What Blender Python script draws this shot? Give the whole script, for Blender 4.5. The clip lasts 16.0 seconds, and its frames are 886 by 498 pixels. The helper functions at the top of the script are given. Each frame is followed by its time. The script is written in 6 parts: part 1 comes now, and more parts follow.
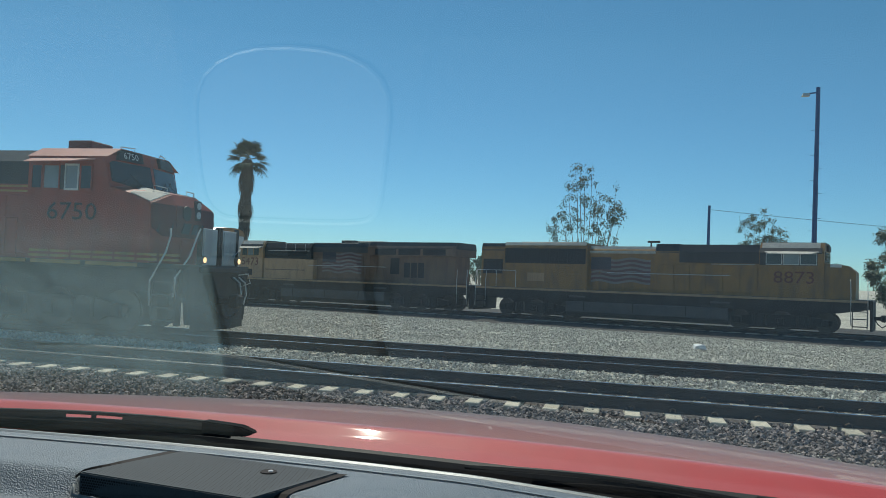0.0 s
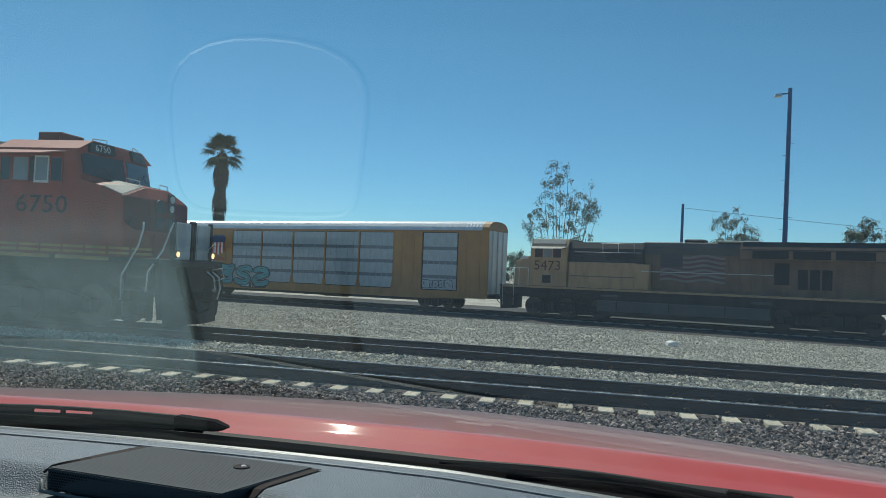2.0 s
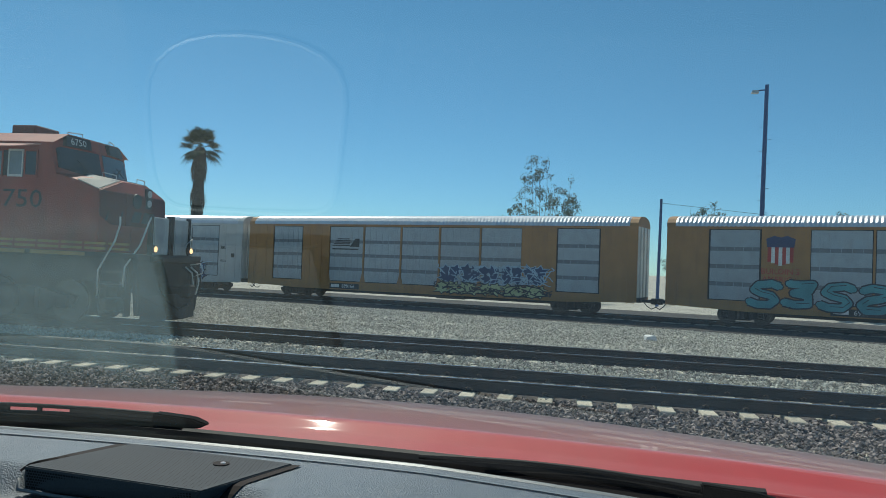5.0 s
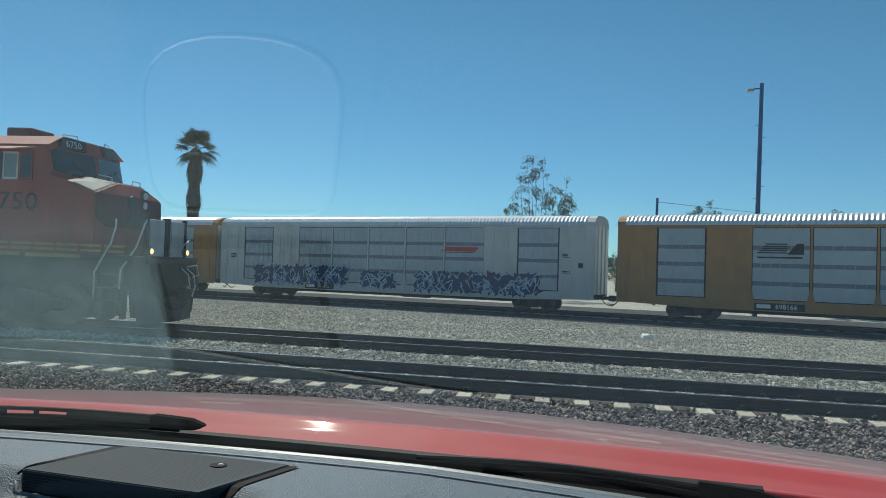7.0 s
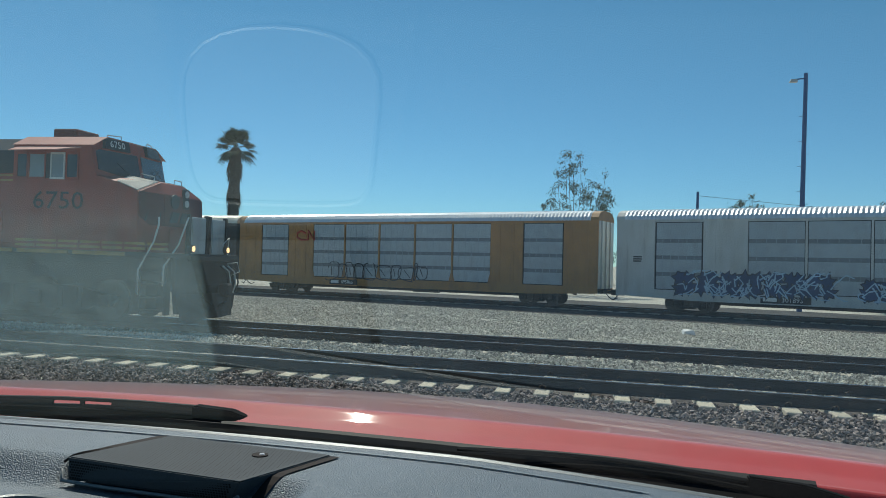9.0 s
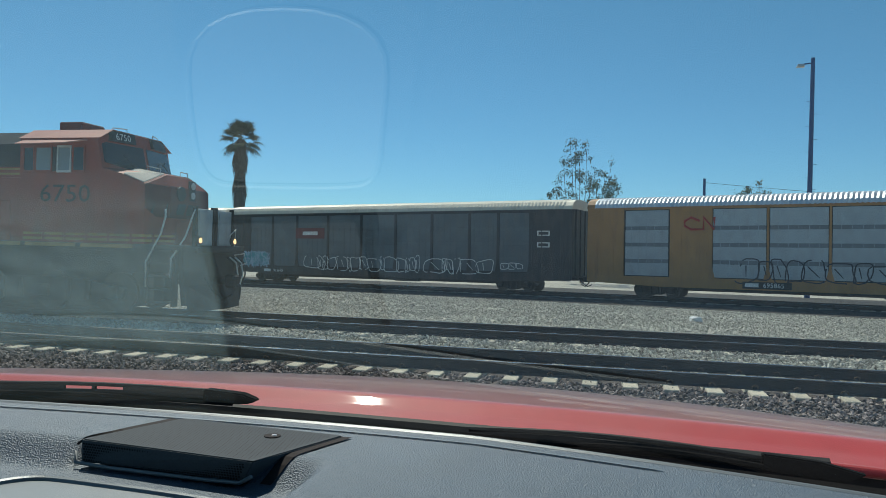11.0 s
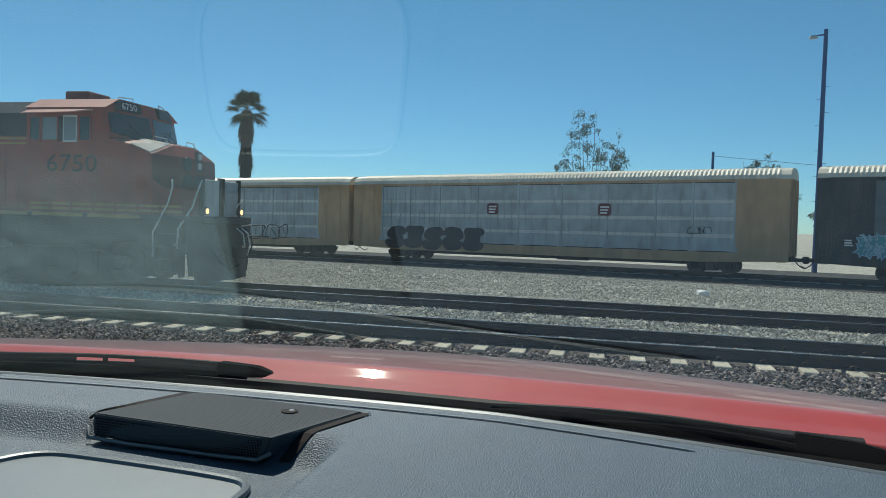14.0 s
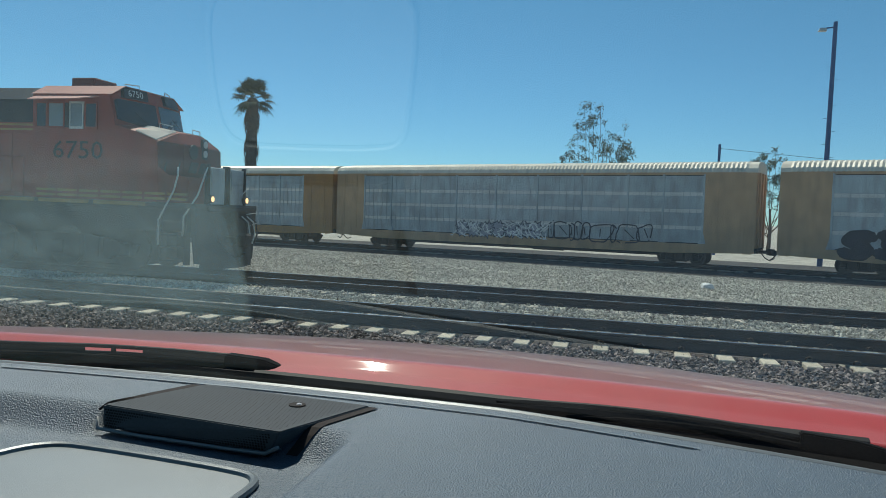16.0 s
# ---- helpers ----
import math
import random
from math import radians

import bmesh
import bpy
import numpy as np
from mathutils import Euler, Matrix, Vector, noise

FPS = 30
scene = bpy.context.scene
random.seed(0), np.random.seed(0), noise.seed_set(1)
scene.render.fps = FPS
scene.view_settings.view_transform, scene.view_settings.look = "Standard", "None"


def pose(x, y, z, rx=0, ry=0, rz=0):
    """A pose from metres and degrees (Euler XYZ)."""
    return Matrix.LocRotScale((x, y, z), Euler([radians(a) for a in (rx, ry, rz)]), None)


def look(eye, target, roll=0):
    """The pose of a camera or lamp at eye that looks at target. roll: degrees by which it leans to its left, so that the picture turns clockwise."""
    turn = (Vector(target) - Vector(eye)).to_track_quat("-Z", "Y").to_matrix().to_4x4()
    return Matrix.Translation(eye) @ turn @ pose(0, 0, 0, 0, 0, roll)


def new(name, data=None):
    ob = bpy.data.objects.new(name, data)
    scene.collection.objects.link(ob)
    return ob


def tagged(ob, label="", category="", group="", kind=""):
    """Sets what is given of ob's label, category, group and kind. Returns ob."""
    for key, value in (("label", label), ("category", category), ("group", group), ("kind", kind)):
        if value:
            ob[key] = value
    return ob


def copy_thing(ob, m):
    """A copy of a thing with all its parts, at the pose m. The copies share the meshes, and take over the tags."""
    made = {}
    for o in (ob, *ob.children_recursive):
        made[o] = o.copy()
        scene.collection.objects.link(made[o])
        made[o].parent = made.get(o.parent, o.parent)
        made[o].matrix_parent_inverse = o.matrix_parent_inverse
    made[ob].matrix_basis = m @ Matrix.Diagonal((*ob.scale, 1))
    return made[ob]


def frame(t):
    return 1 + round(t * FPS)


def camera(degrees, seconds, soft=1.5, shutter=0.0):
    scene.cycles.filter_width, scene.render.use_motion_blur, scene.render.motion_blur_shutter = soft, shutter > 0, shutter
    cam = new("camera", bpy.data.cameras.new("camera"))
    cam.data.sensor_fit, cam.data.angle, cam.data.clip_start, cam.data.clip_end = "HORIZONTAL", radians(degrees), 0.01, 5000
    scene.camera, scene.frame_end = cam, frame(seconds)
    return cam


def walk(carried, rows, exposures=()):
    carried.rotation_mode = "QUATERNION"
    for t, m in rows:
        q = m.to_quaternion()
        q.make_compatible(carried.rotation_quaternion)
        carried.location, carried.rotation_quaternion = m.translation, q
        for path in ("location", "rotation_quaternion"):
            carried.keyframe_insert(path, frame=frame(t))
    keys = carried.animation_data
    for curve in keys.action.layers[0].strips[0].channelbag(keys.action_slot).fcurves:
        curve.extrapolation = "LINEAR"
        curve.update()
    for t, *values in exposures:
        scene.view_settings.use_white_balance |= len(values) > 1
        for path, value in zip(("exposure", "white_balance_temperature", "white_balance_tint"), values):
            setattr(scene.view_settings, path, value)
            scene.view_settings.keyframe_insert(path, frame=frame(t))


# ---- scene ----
# ---- camera and its path ----
cam = camera(60.83, 16.0, soft=0.5)
walk(cam, [
    (0, pose(0.056, -0.064, 1.823, 91.760, -2.446, 13.169)),
    (0.5, pose(0.049, -0.058, 1.820, 91.785, -2.427, 12.691)),
    (1, pose(0.050, -0.058, 1.816, 91.673, -2.531, 12.125)),
    (1.5, pose(0.051, -0.058, 1.819, 91.640, -2.690, 11.730)),
    (2, pose(0.055, -0.061, 1.820, 91.545, -2.794, 11.331)),
    (2.5, pose(0.056, -0.061, 1.820, 91.448, -2.879, 10.955)),
    (3, pose(0.055, -0.060, 1.821, 91.377, -2.928, 10.633)),
    (3.5, pose(0.057, -0.061, 1.821, 91.299, -3.072, 10.319)),
    (4, pose(0.056, -0.063, 1.822, 91.256, -3.031, 10.100)),
    (6.5, pose(0.062, -0.077, 1.825, 91.226, -2.479, 9.545)),
    (7, pose(0.059, -0.071, 1.824, 91.249, -2.396, 9.573)),
    (7.5, pose(0.061, -0.068, 1.820, 91.158, -2.269, 9.897)),
    (8, pose(0.061, -0.068, 1.818, 91.101, -2.217, 10.666)),
    (8.5, pose(0.060, -0.065, 1.815, 90.964, -2.184, 11.791)),
    (9, pose(0.051, -0.053, 1.810, 90.859, -2.079, 12.396)),
    (11.5, pose(0.037, -0.044, 1.789, 89.974, -1.407, 12.932)),
    (12, pose(0.018, -0.038, 1.808, 89.961, -1.311, 12.982)),
    (12.5, pose(0.010, -0.043, 1.808, 89.878, -1.422, 13.013)),
    (13, pose(-0.007, -0.018, 1.791, 89.348, -1.617, 13.094)),
    (13.5, pose(0.000, -0.005, 1.787, 88.588, -1.755, 13.209)),
    (14, pose(-0.001, -0.000, 1.786, 87.964, -1.839, 13.315)),
    (14.5, pose(0.000, -0.000, 1.787, 87.660, -1.976, 13.400)),
    (15, pose(-0.008, 0.004, 1.789, 87.478, -2.138, 13.473)),
    (15.5, pose(-0.007, 0.001, 1.793, 87.287, -2.357, 13.522)),
    (16, pose(-0.007, -0.005, 1.797, 87.186, -2.420, 13.677)),
])

# ---- sun, sky ----
SUN = Vector((-0.309, 0.505, 0.807)).normalized()
world = bpy.data.worlds.new("sky")
scene.world = world
world.use_nodes = True
wn, wl = world.node_tree.nodes, world.node_tree.links
sky = wn.new("ShaderNodeTexSky")
sky.sky_type, sky.sun_disc = "NISHITA", False
sky.sun_elevation, sky.sun_rotation = math.asin(SUN.z), math.atan2(SUN.x, SUN.y)
sky.air_density, sky.dust_density, sky.ozone_density = 1.0, 0.1, 4.2
sky.altitude = 1500
tint = wn.new("ShaderNodeVectorMath")
tint.operation = "MULTIPLY"
# the air is hazier and less green low down, deeper above
wtc, wsep, wup, wmix = (wn.new("ShaderNode" + k) for k in ("TexCoord", "SeparateXYZ", "MapRange", "Mix"))
wmix.data_type = "VECTOR"
wmix.inputs[4].default_value, wmix.inputs[5].default_value = (0.63, 0.90, 0.99), (0.635, 1.01, 0.955)
wup.inputs[1].default_value, wup.inputs[2].default_value = 0.0, 0.3
wl.new(wtc.outputs["Generated"], wsep.inputs[0])
wl.new(wsep.outputs[2], wup.inputs[0])
wl.new(wup.outputs[0], wmix.inputs[0])
wl.new(wmix.outputs[1], tint.inputs[1])
wl.new(sky.outputs[0], tint.inputs[0])
wl.new(tint.outputs[0], wn["Background"].inputs[0])
wn["Background"].inputs[1].default_value = 0.106
sun_data = bpy.data.lights.new("sun", "SUN")
sun_data.energy, sun_data.angle, sun_data.color = 4.8, radians(0.53), (1.0, 0.92, 0.78)
sun = new("sun", sun_data)
sun.matrix_world = look(SUN * 60, (0, 0, 0))
scene.view_settings.exposure = 0.0


# ---- materials ----
def mat(name, rgb, rough=0.6, metal=0.0, var=0.2, big=1.2, fine=25.0, bump=0.15, dirt=None, dirt_amt=0.45, coat=0.0, each=0.0, depth=0.01, spec=0.5):
    m = bpy.data.materials.new(name)
    m.use_nodes = True
    n, l = m.node_tree.nodes, m.node_tree.links
    b = n["Principled BSDF"]
    b.inputs["Roughness"].default_value, b.inputs["Metallic"].default_value = rough, metal
    b.inputs["Coat Weight"].default_value = coat
    b.inputs["Specular IOR Level"].default_value = spec
    b.inputs["Coat Roughness"].default_value = 0.03
    tc = n.new("ShaderNodeTexCoord")
    n1, n2 = n.new("ShaderNodeTexNoise"), n.new("ShaderNodeTexNoise")
    n1.inputs["Scale"].default_value, n2.inputs["Scale"].default_value = big, fine
    n1.inputs["Detail"].default_value = n2.inputs["Detail"].default_value = 4
    for q in (n1, n2):
        l.new(tc.outputs["Object"], q.inputs["Vector"])
    mx = n.new("ShaderNodeMath")
    mx.operation = "ADD"
    l.new(n1.outputs[0], mx.inputs[0])
    l.new(n2.outputs[0], mx.inputs[1])
    mr = n.new("ShaderNodeMapRange")
    mr.inputs[1].default_value, mr.inputs[2].default_value = 0.7, 1.3
    mr.inputs[3].default_value, mr.inputs[4].default_value = 1 - var, 1 + var
    l.new(mx.outputs[0], mr.inputs[0])
    out = mr.outputs[0]
    if each:
        oi = n.new("ShaderNodeObjectInfo")
        me = n.new("ShaderNodeMapRange")
        me.inputs[3].default_value, me.inputs[4].default_value = 1 - each, 1 + each
        l.new(oi.outputs["Random"], me.inputs[0])
        mm = n.new("ShaderNodeMath")
        mm.operation = "MULTIPLY"
        l.new(out, mm.inputs[0])
        l.new(me.outputs[0], mm.inputs[1])
        out = mm.outputs[0]
    hs = n.new("ShaderNodeVectorMath")
    hs.operation = "SCALE"
    hs.inputs[0].default_value = rgb
    l.new(out, hs.inputs["Scale"])
    col = hs.outputs[0]
    if dirt:
        n3 = n.new("ShaderNodeTexNoise")
        n3.inputs["Scale"].default_value, n3.inputs["Detail"].default_value = big * 2.3, 6
        mp = n.new("ShaderNodeMapping")
        mp.inputs["Scale"].default_value = (1, 1, 0.25)
        l.new(tc.outputs["Object"], mp.inputs[0])
        l.new(mp.outputs[0], n3.inputs["Vector"])
        md = n.new("ShaderNodeMapRange")
        md.inputs[1].default_value, md.inputs[2].default_value = 0.45, 0.75
        md.inputs[3].default_value, md.inputs[4].default_value = 0.0, dirt_amt
        l.new(n3.outputs[0], md.inputs[0])
        mc = n.new("ShaderNodeMix")
        mc.data_type = "RGBA"
        l.new(md.outputs[0], mc.inputs[0])
        l.new(col, mc.inputs[6])
        mc.inputs[7].default_value = (*dirt, 1)
        col = mc.outputs[2]
    l.new(col, b.inputs["Base Color"])
    if bump:
        bp = n.new("ShaderNodeBump")
        bp.inputs["Strength"].default_value, bp.inputs["Distance"].default_value = bump, depth
        l.new(n2.outputs[0], bp.inputs["Height"])
        l.new(bp.outputs[0], b.inputs["Normal"])
    return m


def gravel_mat(name, dark, light, size, bump=1.0, patch=(0.75, 1.2)):
    """Loose stones: one tone a stone, with dark gaps and larger patches."""
    m = bpy.data.materials.new(name)
    m.use_nodes = True
    n, l = m.node_tree.nodes, m.node_tree.links
    b = n["Principled BSDF"]
    b.inputs["Roughness"].default_value = 0.95
    tc = n.new("ShaderNodeTexCoord")
    v = n.new("ShaderNodeTexVoronoi")
    v.inputs["Scale"].default_value = 1 / size
    v2 = n.new("ShaderNodeTexVoronoi")
    v2.inputs["Scale"].default_value = 0.37 / size
    ns = n.new("ShaderNodeTexNoise")
    ns.inputs["Scale"].default_value, ns.inputs["Detail"].default_value = 0.35, 5
    for q in (v, v2, ns):
        l.new(tc.outputs["Object"], q.inputs["Vector"])
    sep = n.new("ShaderNodeSeparateColor")
    l.new(v.outputs["Color"], sep.inputs[0])
    sep2 = n.new("ShaderNodeSeparateColor")
    l.new(v2.outputs["Color"], sep2.inputs[0])
    add = n.new("ShaderNodeMath")
    add.operation = "MULTIPLY_ADD"
    add.inputs[1].default_value = 0.35
    l.new(sep2.outputs[0], add.inputs[0])
    sc = n.new("ShaderNodeMath")
    sc.operation = "MULTIPLY"
    sc.inputs[1].default_value = 0.65
    l.new(sep.outputs[0], sc.inputs[0])
    l.new(sc.outputs[0], add.inputs[2])
    mc = n.new("ShaderNodeMix")
    mc.data_type = "RGBA"
    mc.inputs[6].default_value, mc.inputs[7].default_value = (*dark, 1), (*light, 1)
    l.new(add.outputs[0], mc.inputs[0])
    mr = n.new("ShaderNodeMapRange")
    mr.inputs[1].default_value, mr.inputs[2].default_value = 0.3, 0.7
    mr.inputs[3].default_value, mr.inputs[4].default_value = patch
    l.new(ns.outputs[0], mr.inputs[0])
    vs = n.new("ShaderNodeVectorMath")
    vs.operation = "SCALE"
    l.new(mc.outputs[2], vs.inputs[0])
    l.new(mr.outputs[0], vs.inputs["Scale"])
    l.new(vs.outputs[0], b.inputs["Base Color"])
    bp = n.new("ShaderNodeBump")
    bp.invert = True
    bp.inputs["Strength"].default_value, bp.inputs["Distance"].default_value = bump, size * 0.6
    l.new(v.outputs["Distance"], bp.inputs["Height"])
    l.new(bp.outputs[0], b.inputs["Normal"])
    return m


def island_mat(name, dark, light, rough=0.9):
    """Stones or leaves joined in one mesh, each with a tone of its own."""
    m = bpy.data.materials.new(name)
    m.use_nodes = True
    n, l = m.node_tree.nodes, m.node_tree.links
    b = n["Principled BSDF"]
    b.inputs["Roughness"].default_value = rough
    g = n.new("ShaderNodeNewGeometry")
    mc = n.new("ShaderNodeMix")
    mc.data_type = "RGBA"
    mc.inputs[6].default_value, mc.inputs[7].default_value = (*dark, 1), (*light, 1)
    l.new(g.outputs["Random Per Island"], mc.inputs[0])
    l.new(mc.outputs[2], b.inputs["Base Color"])
    return m


def glass_mat(name, tint=(1, 1, 1), ior=1.5, rough=0.0):
    """A thin clear pane: what it does not mirror goes straight through."""
    m = bpy.data.materials.new(name)
    m.use_nodes = True
    n, l = m.node_tree.nodes, m.node_tree.links
    n.remove(n["Principled BSDF"])
    tr, gl, fr, mx = (n.new("ShaderNode" + k) for k in ("BsdfTransparent", "BsdfGlossy", "Fresnel", "MixShader"))
    tr.inputs[0].default_value = (*tint, 1)
    gl.inputs["Roughness"].default_value = rough
    fr.inputs[0].default_value = ior
    l.new(fr.outputs[0], mx.inputs[0])
    l.new(tr.outputs[0], mx.inputs[1])
    l.new(gl.outputs[0], mx.inputs[2])
    l.new(mx.outputs[0], n["Material Output"].inputs[0])
    return m


def hazed_glass_mat(name, tint, ior, haze):
    """Clear pane; a thin uneven film scatters sun, standing for the dashboard's mirrored haze."""
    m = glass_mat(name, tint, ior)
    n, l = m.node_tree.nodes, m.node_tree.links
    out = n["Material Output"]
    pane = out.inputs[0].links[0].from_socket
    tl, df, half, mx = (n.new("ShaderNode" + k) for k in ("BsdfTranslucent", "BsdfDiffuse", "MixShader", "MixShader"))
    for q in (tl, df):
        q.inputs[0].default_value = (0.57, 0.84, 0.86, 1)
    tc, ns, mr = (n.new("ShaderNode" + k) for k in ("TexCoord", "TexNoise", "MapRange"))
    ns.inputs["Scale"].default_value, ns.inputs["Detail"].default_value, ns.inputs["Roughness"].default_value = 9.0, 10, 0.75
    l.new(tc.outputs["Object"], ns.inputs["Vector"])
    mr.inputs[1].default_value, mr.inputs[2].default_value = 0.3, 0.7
    mr.inputs[3].default_value, mr.inputs[4].default_value = haze * 0.6, haze * 1.45
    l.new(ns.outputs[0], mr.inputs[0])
    # the painted haze of the mirrored dashboard is thicker on the left
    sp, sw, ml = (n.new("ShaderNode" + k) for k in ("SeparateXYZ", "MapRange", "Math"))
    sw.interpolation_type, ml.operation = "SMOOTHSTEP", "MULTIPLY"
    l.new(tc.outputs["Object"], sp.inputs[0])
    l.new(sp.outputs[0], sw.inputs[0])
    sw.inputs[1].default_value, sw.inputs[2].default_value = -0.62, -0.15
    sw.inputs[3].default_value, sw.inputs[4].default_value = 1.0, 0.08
    # a sharp haze edge, along the mirrored joint beside the speaker cover
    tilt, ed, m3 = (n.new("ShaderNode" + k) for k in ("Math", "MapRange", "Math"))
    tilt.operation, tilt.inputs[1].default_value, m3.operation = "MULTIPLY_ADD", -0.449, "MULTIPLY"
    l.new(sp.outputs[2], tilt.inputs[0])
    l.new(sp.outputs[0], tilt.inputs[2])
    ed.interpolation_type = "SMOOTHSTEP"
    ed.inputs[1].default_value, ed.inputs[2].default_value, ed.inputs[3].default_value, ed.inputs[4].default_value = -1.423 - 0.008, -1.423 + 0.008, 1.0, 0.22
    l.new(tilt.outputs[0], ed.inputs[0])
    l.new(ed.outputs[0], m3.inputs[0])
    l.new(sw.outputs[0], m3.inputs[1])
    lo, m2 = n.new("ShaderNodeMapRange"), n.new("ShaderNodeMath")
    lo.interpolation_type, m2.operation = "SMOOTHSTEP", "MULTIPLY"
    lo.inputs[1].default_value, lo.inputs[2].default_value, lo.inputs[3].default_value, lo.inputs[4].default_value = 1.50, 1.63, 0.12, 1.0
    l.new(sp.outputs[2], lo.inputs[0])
    # less haze high up
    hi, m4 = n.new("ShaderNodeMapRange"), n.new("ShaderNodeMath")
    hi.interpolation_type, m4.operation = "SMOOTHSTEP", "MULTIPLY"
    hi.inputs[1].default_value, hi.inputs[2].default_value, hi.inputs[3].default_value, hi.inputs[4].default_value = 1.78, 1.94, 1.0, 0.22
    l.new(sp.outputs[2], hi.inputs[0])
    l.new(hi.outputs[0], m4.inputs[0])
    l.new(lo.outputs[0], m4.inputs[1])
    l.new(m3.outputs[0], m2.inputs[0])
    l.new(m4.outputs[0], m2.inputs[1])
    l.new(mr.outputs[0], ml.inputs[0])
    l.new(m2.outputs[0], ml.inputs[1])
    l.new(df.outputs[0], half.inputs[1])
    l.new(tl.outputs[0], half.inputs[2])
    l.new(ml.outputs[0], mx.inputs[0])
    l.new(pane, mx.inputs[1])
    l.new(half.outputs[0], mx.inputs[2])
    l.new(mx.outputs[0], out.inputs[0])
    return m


def glow_mat(name, rgb, strength):
    m = bpy.data.materials.new(name)
    m.use_nodes = True
    b = m.node_tree.nodes["Principled BSDF"]
    b.inputs["Base Color"].default_value = (*rgb, 1)
    b.inputs["Emission Color"].default_value = (*rgb, 1)
    b.inputs["Emission Strength"].default_value = strength
    return m


